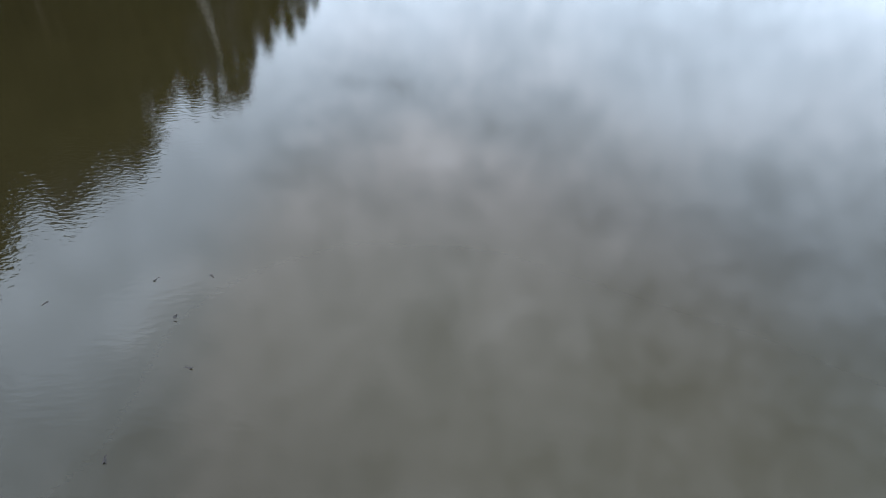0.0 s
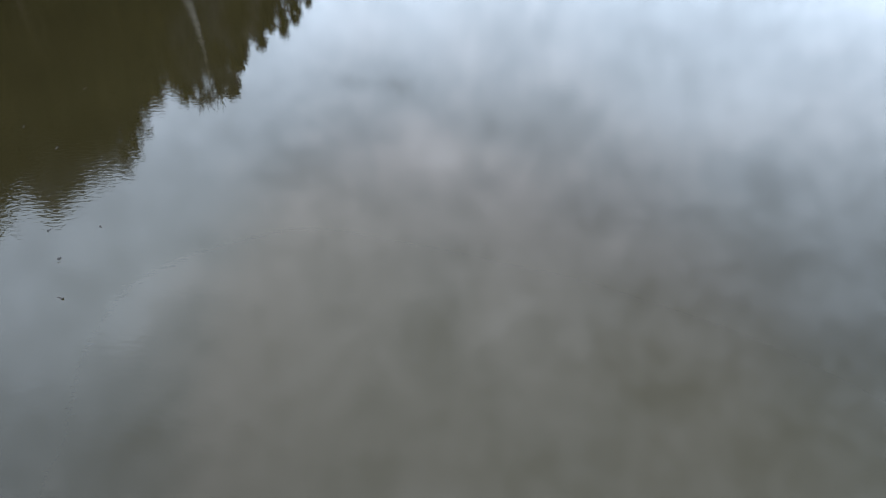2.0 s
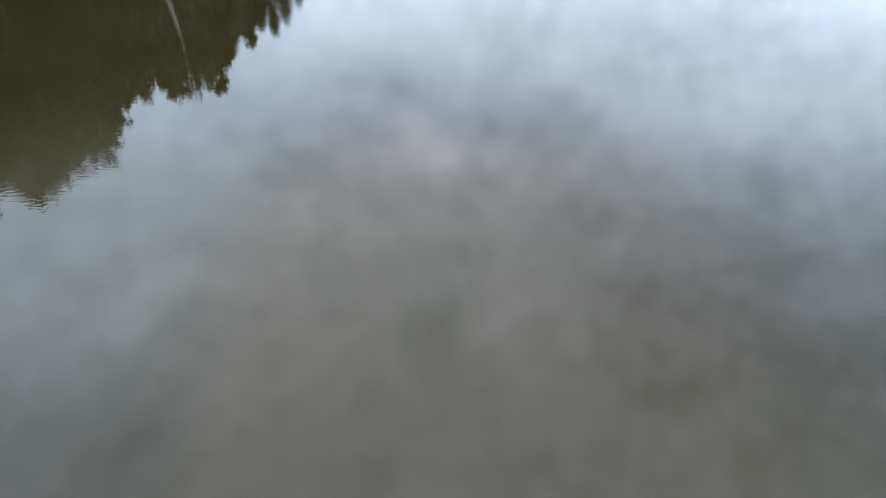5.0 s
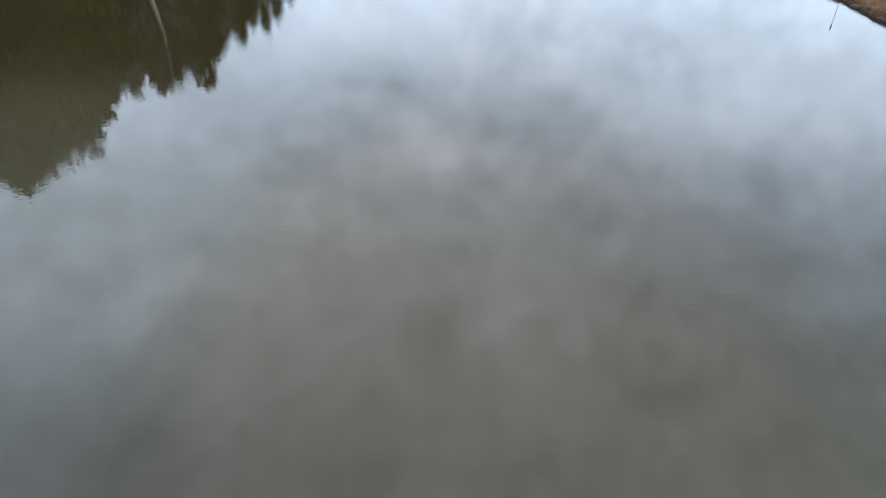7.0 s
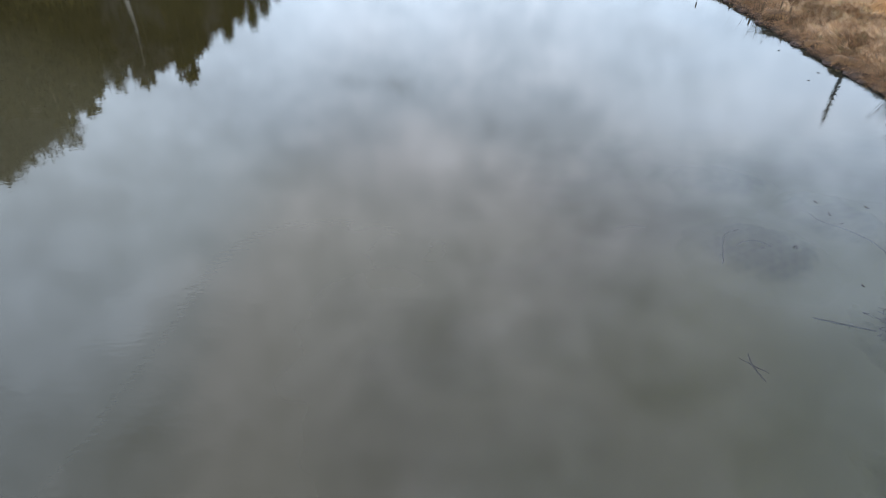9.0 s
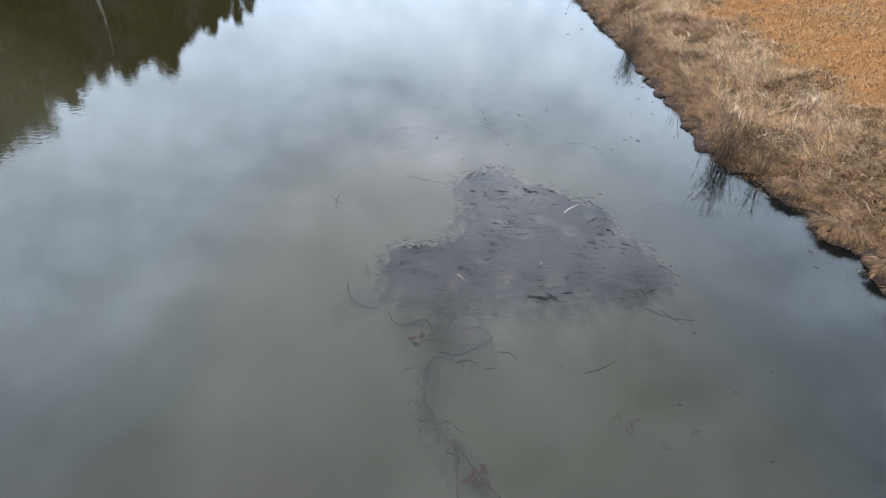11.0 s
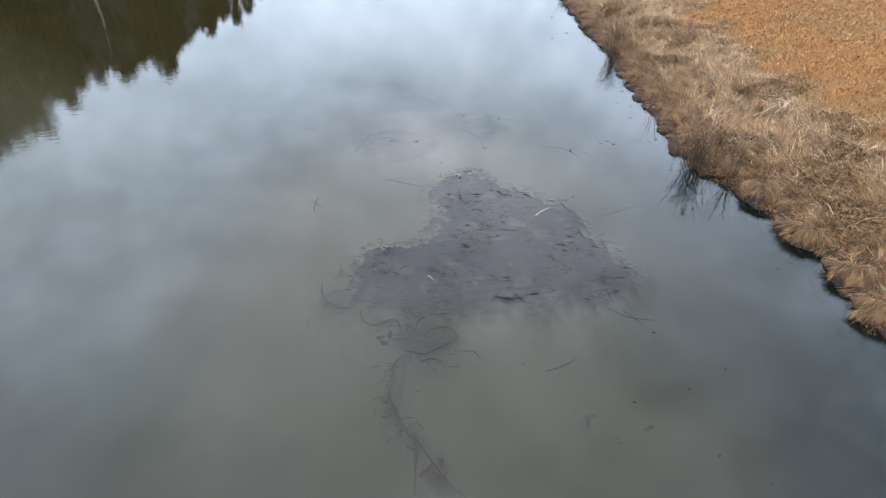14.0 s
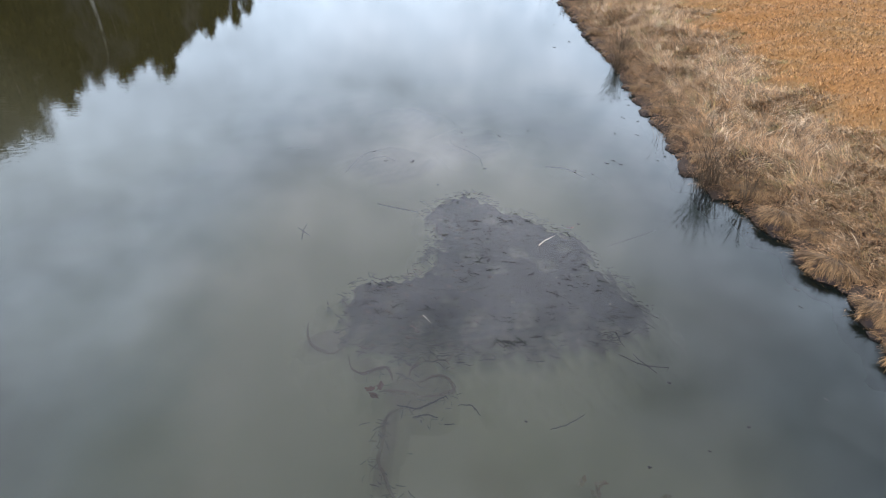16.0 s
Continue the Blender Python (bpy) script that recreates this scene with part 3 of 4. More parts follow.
# a thicket of low pines along the far bank closes the wood below the crowns
LOW = pine(15, 28.0, 0.05, 11.0, 60)
tagged(LOW, "low bushy dark olive-green pine at the wood's edge", "tree", "trees of the wood")
LOW.matrix_basis = pose(-28.0, 40.0, on_ground(-28.0, 40.0)) @ Matrix.Scale(0.34, 4)
for k in range(70):
    y = 22.0 + 52.0 * (k + rng.uniform(0, 0.8)) / 70
    x = -27.0 - 5.0 * rng.uniform() - 0.10 * max(0.0, y - 40.0)
    copy_thing(LOW, pose(x, y, on_ground(x, y), 0, 0, float(rng.uniform(0, 360))) @ Matrix.Scale(float(rng.uniform(0.75, 1.25)), 4))
white = bare_tree(29, 12.0, M_WHITEBARK, 0.01, "white_tree", 9)
tagged(white, "slender pale-barked leafless tree before dark pines", "tree", "trees of the wood")
white.matrix_basis = pose(-24.1, 41.7, on_ground(-24.1, 41.7), 0, 0, 10)
for k, (x, y, top, kind) in enumerate(TIPS):
    base = on_ground(x, y)
    src = PINES[k % 4] if kind == "p" else BARES[k % 3]
    size = (top - base) / (28.0 if kind == "p" else 26.0)
    turn = pose(x, y, base, 0, 0, float(rng.uniform(0, 360)))
    m = turn @ Matrix.Diagonal((size, size, size, 1))
    if k < 4 and kind == "p":
        PINES[k].matrix_basis = m
    elif kind == "b" and not BARES[k % 3].get("set"):
        BARES[k % 3]["set"] = 1
        BARES[k % 3].matrix_basis = m
    else:
        copy_thing(src, turn @ Matrix.Diagonal((size / src.scale[0],) * 3 + (1,)))

# ---------------------------------------------------------------- grasses on the bank
def fringe(n, rng, y0, y1, d0, d1):
    """Random places on land between two distances from the waterline."""
    out = np.zeros((0, 2))
    while len(out) < n:
        x, y = rng.uniform(0.2, 7.5, n * 4), rng.uniform(y0, y1, n * 4)
        d = shore_distance(x, y)
        keep = (d > d0) & (d < d1 + (0.26 * wave(x, y, 47, 1.3) if d1 > 1 else 0))
        out = np.concatenate([out, np.stack([x[keep], y[keep]], 1)])
    return out[:n]


def lodged_grass(name, n_tufts, per, seed, y0, y1, d0, d1, length, material, width=0.0068, az0=None):
    rng = np.random.default_rng(seed)
    c = fringe(n_tufts, rng, y0, y1, d0, d1)
    flow = 2.6 * wave(c[:, 0], c[:, 1], 31, 1.4) + 2.4
    k = np.repeat(np.arange(n_tufts), per)
    m = len(k)
    r = np.abs(rng.normal(0, 0.05, m))
    a = rng.uniform(0, math.tau, m)
    x, y = c[k, 0] + r * np.cos(a), c[k, 1] + r * np.sin(a)
    size = rng.uniform(0.7, 1.25, n_tufts)[k] * np.clip(0.45 + shore_distance(x, y) / 0.7, 0.45, 1.0) * np.clip((1.85 - shore_distance(x, y)) / 0.7, 0.4, 1.0)
    low = np.clip(1.0 - shore_distance(x, y) / 0.35, 0, 1)
    az = flow[k] + rng.normal(0, 0.9, n_tufts)[k] + rng.normal(0, 0.35, m)
    if az0 is not None:
        az = az0 + rng.normal(0, 0.5, n_tufts)[k] + rng.normal(0, 0.3, m)
    root = np.stack([x, y, np.maximum(ground_height(x, y), 0.0) - 0.005], 1)
    v, t = blades(rng, root, az, length * size * rng.uniform(0.6, 1.2, m), rng.uniform(0.3, 1.0, m) + 0.4 * low, rng.uniform(1.2, 2.2, m) + 0.2 * low, width * rng.uniform(0.6, 1.3, m))
    return new(name, mesh_np(name, v, t, material))


tagged(lodged_grass("bank_grass", 8000, 18, 101, 1.8, 18.5, 0.12, 1.6, 0.19, M_TALL, 0.0056), "tall lodged straw-coloured dead grass on the bank", "grass", kind="stuff")
tagged(lodged_grass("bank_grass", 700, 14, 104, -5.0, 1.8, -0.02, 2.0, 0.27, M_TALL), "tall lodged straw-coloured dead grass on the bank", "grass", kind="stuff")
tagged(lodged_grass("edge_grass", 2500, 20, 105, 1.0, 18.0, -0.01, 0.48, 0.165, M_EDGE, 0.0048, math.pi + 0.5), "brown dead grass drooping over the water's edge", "grass", kind="stuff")
tagged(lodged_grass("pale_strands", 4000, 6, 103, 1.8, 18.5, 0.22, 1.65, 0.20, M_STRAND, 0.0054), "pale bleached grass strands lying over the straw", "grass", kind="stuff")
tagged(lodged_grass("green_grass", 520, 22, 102, 2.5, 14.0, 0.3, 1.75, 0.17, M_GREEN, 0.006), "fading olive-green grass among dead straw", "grass", kind="stuff")


def lawn(seed, n):
    rng = np.random.default_rng(seed)
    x, y = rng.uniform(2.6, 13.0, n), rng.uniform(-4.0, 22.0, n)
    d = shore_distance(x, y)
    edge = 1.15 + 0.28 * wave(x, y, 41, 1.6) + 0.26 * rng.normal(0, 1, n)
    near = np.clip(2.0 - 0.09 * np.hypot(x, y), 0.3, 1)
    keep = (d > edge) & (rng.uniform(0, 1, n) < near)
    x, y = x[keep], y[keep]
    m = len(x)
    root = np.stack([x, y, ground_height(x, y) - 0.005], 1)
    tall = 1 + 0.2 * wave(x, y, 43, 0.5)
    v, t = blades(rng, root, rng.uniform(0, math.tau, m), 0.055 * tall * rng.uniform(0.7, 1.2, m), rng.uniform(0.2, 0.9, m), rng.uniform(0.8, 1.8, m), rng.uniform(0.0055, 0.0105, m), 2)
    return new("lawn_grass", mesh_np("lawn_grass", v, t, M_LAWN))


tagged(lawn(201, 560000), "short dormant russet-orange lawn grass", "grass", kind="stuff")


def tussock(seed, x, y, r, h, label="rounded straw tussock drooping over the water's edge"):
    """A root mound with a mop of drooping blades."""
    rng = np.random.default_rng(seed)
    root = new("grass_tussock")
    root.location = (x, y, 0)
    bm = bmesh.new()
    bmesh.ops.create_icosphere(bm, subdivisions=3, radius=1)
    for v in bm.verts:
        w = 1 + 0.12 * noise.noise(v.co * 2.2 + Vector((seed, 0, 0)))
        v.co = Vector((v.co.x * r * 0.92 * w, v.co.y * r * 0.92 * w, v.co.z * h * 0.86 * w))
    mound_ob = part("root_mound", mesh_bm("root_mound", bm, M_SOIL, True), root, "dark wet root mound")
    # locks comb over the dome and hang down to the water like thatch
    n = int(1700 * (r / 0.2) ** 1.3)
    lx, ly = rng.uniform(-0.75, 0.95, 70), rng.uniform(-0.85, 0.85, 70)
    fan = rng.normal(0, 0.38, 70)
    k = rng.integers(0, 70, n)
    ux, uy = lx[k] + rng.normal(0, 0.07, n), np.clip(ly[k] + rng.normal(0, 0.05, n), -0.95, 0.95)
    q2 = np.clip(ux * ux + uy * uy, 0, 1)
    wx, wy = ux * r * 0.75, uy * r * 0.9
    px, py, pz = wx * math.cos(0.95) - wy * math.sin(0.95), wx * math.sin(0.95) + wy * math.cos(0.95), h * (0.2 + 0.75 * np.sqrt(1 - 0.9 * q2))
    az = math.pi + 0.95 - 0.95 * uy + fan[k] + rng.normal(0, 0.20, n)
    ln = r * rng.uniform(0.45, 0.9, n) * rng.uniform(0.75, 1.25, 70)[k]
    front = np.clip(-ux, 0, 1)
    v, t = blades(rng, np.stack([px, py, pz], 1), az, ln * (1 - 0.45 * front), 1.05 + 0.7 * front + rng.uniform(-0.4, 0.25, n), 2.15 + 0.75 * front + rng.uniform(-0.3, 0.4, n), rng.uniform(0.004, 0.0075, n), 5)
    v[:, 2] = np.maximum(v[:, 2], 0.004)
    part("grass_mop", mesh_np("tussock_blades", v, t, M_TUSSOCK), mound_ob, kind="stuff")
    return tagged(root, label, "grass tussock", "tussocks along the waterline")


for k, (x, y, r, h) in enumerate([(3.08, 4.22, 0.18, 0.115), (3.19, 3.66, 0.19, 0.115), (3.14, 3.23, 0.18, 0.115), (3.27, 2.86, 0.18, 0.115), (3.27, 2.50, 0.18, 0.115), (3.20, 4.66, 0.15, 0.10),
                                  (2.98, 4.88, 0.17, 0.14), (2.91, 5.32, 0.17, 0.125), (2.69, 6.00, 0.14, 0.11), (2.73, 6.70, 0.14, 0.10), (2.67, 7.30, 0.14, 0.095), (2.60, 8.00, 0.15, 0.106),
                                  (2.65, 9.20, 0.14, 0.106), (2.51, 10.50, 0.17, 0.125), (2.49, 11.30, 0.15, 0.116), (2.55, 12.75, 0.24, 0.2), (2.5, 13.9, 0.17, 0.116), (2.4, 15.2, 0.17, 0.116)]):
    tussock(300 + k, x, y, r, h)


def rush_stem(seed, droop):
    """A thin round stem one metre long, bending towards +x."""
    rng = np.random.default_rng(seed)
    bm = bmesh.new()
    p, pts, a = Vector((0, 0, 0)), [], rng.uniform(0.0, 0.2) + 0.4 * droop
    for k in range(6):
        pts.append(p.copy())
        a += (0.06 + 0.10 * droop) * rng.uniform(0.5, 1.5)
        p = p + 0.2 * Vector((math.sin(a), rng.normal(0, 0.03), math.cos(a)))
    tube(bm, pts, [0.0065, 0.006, 0.0055, 0.0045, 0.0035, 0.002], 3)
    return mesh_bm("rush_stem", bm, M_RUSHSTEM, True)


UPRIGHT, LEANING = [rush_stem(900 + k, 0.0) for k in range(6)], [rush_stem(910 + k, 0.24) for k in range(8)]


def rush_clump(seed, x, y, stems, tall, wide, label, lean=False):
    """Dark stems, one by one, with small seed heads, springing from one foot."""
    rng = np.random.default_rng(seed)
    root = new("rush_clump")
    root.location = (x, y, on_ground(x, y) - 0.02)
    heads = []
    for i in range(stems):
        a, r, ln = rng.uniform(0, math.tau), abs(rng.normal(0, wide * 0.35)), tall * rng.uniform(0.5, 1.1)
        az = math.pi + 0.9 + rng.normal(0, 0.9) if lean else a + rng.normal(0, 0.5)
        me = (LEANING if lean else UPRIGHT)[int(rng.integers(8 if lean else 6))]
        ob = part("stem", me, root)
        ob.matrix_basis = pose(r * math.cos(a), r * math.sin(a), 0, 0, 0, math.degrees(az)) @ Matrix.Diagonal((ln, 0.33, ln, 1))
        if i % 4 == 0:
            tip = ob.matrix_basis @ me.vertices[len(me.vertices) - 1].co
            heads += [tip + Vector(rng.normal(0, 0.012, 3)) for _ in range(4)]
    part("seed_heads", sprays("rush_heads", rng, heads, list(rng.uniform(0.007, 0.013, len(heads))), M_RUSH), root, "dark brown seed heads", "stuff")
    return tagged(root, label, "rush clump", "rush clumps on the bank")


rush_clump(401, 2.60, 5.55, 120, 0.52, 0.36, "broad clump of tall brown rushes leaning over the water's edge", True)
rush_clump(402, 2.46, 8.85, 95, 0.44, 0.2, "small fan of dark brown rushes leaning over the water's edge", True)
rush_clump(403, 2.58, 12.55, 44, 0.24, 0.34, "brown upright rushes beside the muddy bank")
rush_clump(404, 2.44, 13.2, 54, 0.38, 0.34, "brown upright rushes beside the muddy bank")
rush_clump(405, 2.66, 9.5, 60, 0.42, 0.16, "thin brown upright stems in the straw")
rush_clump(406, 2.8, 5.2, 26, 0.4, 0.10, "sparse brown rushes at the water's edge")
rush_clump(407, 2.42, 6.6, 10, 0.42, 0.06, "a few thin stems at the water's edge")

def cattail(seed, x, y, tall):
    """One dead cattail: a thin leaning stalk with a dark head."""
    rng = np.random.default_rng(seed)
    base = on_ground(x, y)
    root = new("cattail")
    root.location = (x, y, base)
    h = tall - base
    dx, dy = rng.normal(0, 0.02, 2)
    bm = bmesh.new()
    tube(bm, [(0, 0, -0.02), (dx * 0.4, dy * 0.4, h * 0.5), (dx, dy, h)], [0.006, 0.005, 0.0035], 6)
    stalk = part("stalk", mesh_bm("cattail_stalk", bm, M_RUSH, True), root)
    bm = bmesh.new()
    tube(bm, [(dx * 0.8, dy * 0.8, h - 0.15), (dx * 0.85, dy * 0.85, h - 0.13), (dx * 0.95, dy * 0.95, h - 0.04), (dx, dy, h - 0.02)], [0.006, 0.017, 0.017, 0.006], 8)
    part("head", mesh_bm("cattail_head", bm, M_RUSH, True), stalk, "dark brown seed head")
    return tagged(root, "dead brown cattail standing on the bank", "cattail", "cattails on the bank")


for k, (x, y, h) in enumerate([(2.70, 15.19, 0.40), (2.70, 14.62, 0.31), (2.70, 14.23, 0.34), (2.70, 14.10, 0.31), (2.68, 13.93, 0.38), (2.70, 13.08, 0.31), (2.70, 12.70, 0.31), (3.12, 17.94, 1.02)]):
    cattail(430 + k, x, y, h)


def pole(x, y, top):
    base = on_ground(x, y)
    root = new("wooden_pole")
    root.location = (x, y, base)
    h = top - base
    bm = bmesh.new()
    tube(bm, [(0, 0, -0.3), (0, 0, h * 0.5), (0.02, 0, h - 0.02), (0.02, 0, h)], [0.105, 0.092, 0.08, 0.075], 14)
    shaft = part("shaft", mesh_bm("pole_shaft", bm, M_POLE, True), root)
    bm = bmesh.new()
    tube(bm, [(0.02, 0, h - 0.01), (0.02, 0, h + 0.012), (0.02, 0, h + 0.03)], [0.095, 0.095, 0.03], 14)
    part("cap", mesh_bm("pole_cap", bm, M_POLE), shaft, "dark cap on the pole")
    return tagged(root, "weathered dark wooden pole standing on the lawn", "pole")


pole(14.47, 28.1, 8.3)


def mud_clod(seed, x, y, size):
    """A lump of dark slumped turf at the waterline, with straw on top."""
    rng = np.random.default_rng(seed)
    root = new("mud_clod")
    root.location = (x, y, 0.0)
    bm = bmesh.new()
    bmesh.ops.create_icosphere(bm, subdivisions=4, radius=1)
    for v in bm.verts:
        s = Vector((seed * 3.1, 0, 0))
        w = 1 + 0.35 * noise.noise(v.co * 1.5 + s) + 0.22 * noise.noise(v.co * 4 + s) + 0.12 * noise.noise(v.co * 9 + s)
        v.co = Vector((v.co.x * size * w, v.co.y * size * 1.3 * w, v.co.z * size * 0.38 * w))
    lump = part("turf_lump", mesh_bm("turf_lump", bm, M_SOIL, True), root)
    n = 90
    a, q = rng.uniform(0, math.tau, n), np.sqrt(rng.uniform(0, 1, n)) * 0.8
    p = np.stack([0.4 * size + q * size * np.cos(a), q * size * 1.2 * np.sin(a), 0.36 * size * np.sqrt(1 - 0.8 * q * q)], 1)
    v, t = blades(rng, p, math.pi + rng.normal(0.3, 0.8, n), size * rng.uniform(0.5, 1.3, n), rng.uniform(0.7, 1.3, n), rng.uniform(1.6, 2.6, n), rng.uniform(0.003, 0.006, n), 4)
    v[:, 2] = np.maximum(v[:, 2], 0.003)
    part("straw", mesh_np("clod_straw", v, t, M_TUSSOCK), lump, kind="stuff")
    return tagged(root, "slumped lump of dark wet turf at the waterline", "mud clod", "mud clods along the waterline")


for k, (x, y, s) in enumerate([(2.50, 6.38, 0.075), (2.52, 6.2, 0.05), (2.49, 7.05, 0.06), (2.46, 7.35, 0.08), (2.45, 7.75, 0.055), (2.44, 8.2, 0.07), (2.37, 10.55, 0.11), (2.4, 10.15, 0.08), (2.42, 9.85, 0.07),
                               (2.3, 11.5, 0.09), (2.25, 12.7, 0.1), (2.26, 13.5, 0.09), (2.26, 14.2, 0.09), (2.15, 14.95, 0.1), (2.15, 15.8, 0.1), (2.5, 5.95, 0.06), (2.62, 5.42, 0.06), (2.9, 4.75, 0.06), (3.1, 4.02, 0.05), (3.03, 3.5, 0.045)]):
    mud_clod(700 + k, x, y, s)

# ---------------------------------------------------------------- the sunken brush mat
def blob_field(x, y, blobs):
    """How deep inside the nearest of some tilted ovals: 1 at a centre, 0 at the rim."""
    out = np.full(np.shape(x), -9.0)
    for cx, cy, a, b, turn in blobs:
        c, s = math.cos(radians(turn)), math.sin(radians(turn))
        u, v = ((x - cx) * c + (y - cy) * s) / a, (-(x - cx) * s + (y - cy) * c) / b
        out = np.maximum(out, 1 - np.sqrt(u * u + v * v))
    return out


# the rim of the mat, and where its loose sticks have gathered: place and half widths
MAT_EDGE = [(-0.15, 5.18), (0.03, 5.32), (0.29, 5.41), (0.62, 5.13), (1.0, 4.84), (1.2, 4.64), (1.31, 4.32), (1.43, 3.98), (1.52, 3.79), (1.43, 3.58), (1.1, 3.37), (0.77, 3.27), (0.5, 3.31), (0.3, 3.23), (0.03, 3.25), (-0.21, 3.19), (-0.48, 3.29), (-0.67, 3.44), (-0.73, 3.72), (-0.65, 4.01), (-0.46, 4.12), (-0.25, 4.09), (-0.1, 4.24), (-0.08, 4.65)]
GATHERED = [(0.26, 5.33, 0.31, 0.1), (0.03, 5.18, 0.14, 0.09), (0.14, 4.83, 0.21, 0.23), (0.39, 4.63, 0.21, 0.22), (0.83, 4.85, 0.32, 0.15), (0.28, 4.31, 0.2, 0.23), (1.0, 4.24, 0.17, 0.27), (1.14, 4.08, 0.17, 0.21), (0.6, 3.61, 0.22, 0.13), (0.85, 3.69, 0.2, 0.21), (1.34, 3.82, 0.2, 0.14), (-0.47, 3.95, 0.16, 0.08), (-0.45, 3.69, 0.15, 0.11), (0.03, 3.67, 0.13, 0.15), (0.49, 3.37, 0.08, 0.03), (1.18, 3.5, 0.17, 0.1), (0.22, 4.05, 0.19, 0.12), (0.56, 4.79, 0.21, 0.21)]


def mat_depth(x, y):
    return edge_distance(MAT_EDGE, x, y) + 0.05 * wave(x, y, 51, 0.5) + 0.045 * wave(x, y, 52, 0.16)


def mud_bed():
    """The mat's bed: a lumpy hump under the surface, ragged at the rim, sinking away towards its south side."""
    gx2, gy2 = np.meshgrid(np.arange(-1.5, 2.3, 0.025), np.arange(2.5, 6.1, 0.025))
    d = mat_depth(gx2, gy2)
    soft = 0.18 + 0.30 * np.clip((4.0 - gy2) / 0.8, 0, 1)
    s = np.clip((d + soft) / (0.12 + soft), 0, 1)
    s = s * s * (3 - 2 * s)
    sink = 0.040 * np.clip((3.75 - gy2) / 0.6, 0, 1) + 0.018 * np.clip(wave(gx2, gy2, 54, 0.45) - 0.1, 0, 1)
    z = -0.163 + (-0.016 + 0.163) * s + s * (0.005 * wave(gx2, gy2, 53, 0.1) - sink)
    z = np.minimum(z, -0.010)
    i2 = np.arange(gx2.size).reshape(gx2.shape)
    a0, a1, a2, a3 = i2[:-1, :-1].ravel(), i2[:-1, 1:].ravel(), i2[1:, 1:].ravel(), i2[1:, :-1].ravel()
    return mesh_np("mud_bed", np.stack([gx2.ravel(), gy2.ravel(), z.ravel()], 1), np.concatenate([np.stack([a0, a1, a2], 1), np.stack([a0, a2, a3], 1)]), M_MUD, True)


def mound(name, blobs, x0, x1, y0, y1, step, top, seed, material, soft=0.22):
    """Sunken dark litter: a lumpy hump whose rim sinks out of sight."""
    xs, ys = np.arange(x0, x1, step), np.arange(y0, y1, step)
    gx2, gy2 = np.meshgrid(xs, ys)
    f = blob_field(gx2, gy2, blobs) + 0.10 * wave(gx2, gy2, seed, 0.5) + 0.05 * wave(gx2, gy2, seed + 1, 0.16)
    s = np.clip((f + soft) / (0.16 + soft), 0, 1)
    s = s * s * (3 - 2 * s)
    z = -0.163 + (top + 0.163) * s + s * (0.006 * wave(gx2, gy2, seed + 2, 0.1) - 0.022 * np.clip(wave(gx2, gy2, seed + 3, 0.45) - 0.1, 0, 1))
    z = np.minimum(z, top + 0.006)
    i2 = np.arange(gx2.size).reshape(gx2.shape)
    a0, a1, a2, a3 = i2[:-1, :-1].ravel(), i2[:-1, 1:].ravel(), i2[1:, 1:].ravel(), i2[1:, :-1].ravel()
    return mesh_np(name, np.stack([gx2.ravel(), gy2.ravel(), z.ravel()], 1), np.concatenate([np.stack([a0, a1, a2], 1), np.stack([a0, a2, a3], 1)]), material, True)


def stick_mesh(seed, length, radius, material, bend=0.12, fork=False):
    rng = np.random.default_rng(seed)
    bm = bmesh.new()
    pts = [Vector((length * (s - 0.5), bend * length * (math.sin(3.1 * s) - 0.6) + rng.normal(0, 0.012 * length), rng.normal(0, 0.02 * length))) for s in (0, 0.35, 0.7, 1)]
    tube(bm, pts, [radius, radius * 0.95, radius * 0.8, radius * 0.45], 5)
    if fork:
        tube(bm, [pts[1], pts[1] + Vector((0.22 * length, 0.2 * length, 0.01))], [radius * 0.7, radius * 0.3], 4)
    return mesh_bm("stick", bm, material)


brush = tagged(new("brush_mat"), "sunken mat of dark waterlogged sticks and leaf mud", "brush pile")
part("mud_bed", mud_bed(), brush, "black leaf mud under the surface")
STICKS = [stick_mesh(500 + k, (0.028, 0.042, 0.058, 0.085, 0.13)[k % 5], (0.0032, 0.0030, 0.0032, 0.0034, 0.0034)[k % 5], M_STICK, (0.02, 0.08, -0.06, 0.14)[k % 4], k % 5 == 2) for k in range(20)]
rng = np.random.default_rng(61)


def gather():
    """A place in one of the drifts of sticks, or now and then anywhere on the mat."""
    while True:
        if rng.uniform() < 0.8:
            cx, cy, ra, rb = GATHERED[int(rng.integers(len(GATHERED)))]
            x, y = cx + rng.normal(0, 0.6) * ra, cy + rng.normal(0, 0.6) * rb
        else:
            x, y = rng.uniform(-0.8, 1.6), rng.uniform(3.2, 5.4)
        if float(mat_depth(np.array(x), np.array(y))) > -0.02:
            return x, y


for count in range(290):
    x, y = gather()
    ob = part("stick", STICKS[int(rng.choice(20, p=[(0.09, 0.08, 0.055, 0.017, 0.008)[q % 5] for q in range(20)]))], brush)
    afloat = rng.uniform() < 0.85
    ob.matrix_basis = pose(x, y, rng.uniform(0.001, 0.004) if afloat else rng.uniform(-0.016, -0.004), rng.uniform(-2, 2), rng.uniform(-2, 2), rng.normal(-6, 38) + (180 if rng.uniform() < 0.5 else 0)) @ Matrix.Diagonal((1.0, float(rng.uniform(0.8, 1.15)), 0.9, 1)) @ Matrix.Scale(float(rng.uniform(0.8, 1.15)), 4)
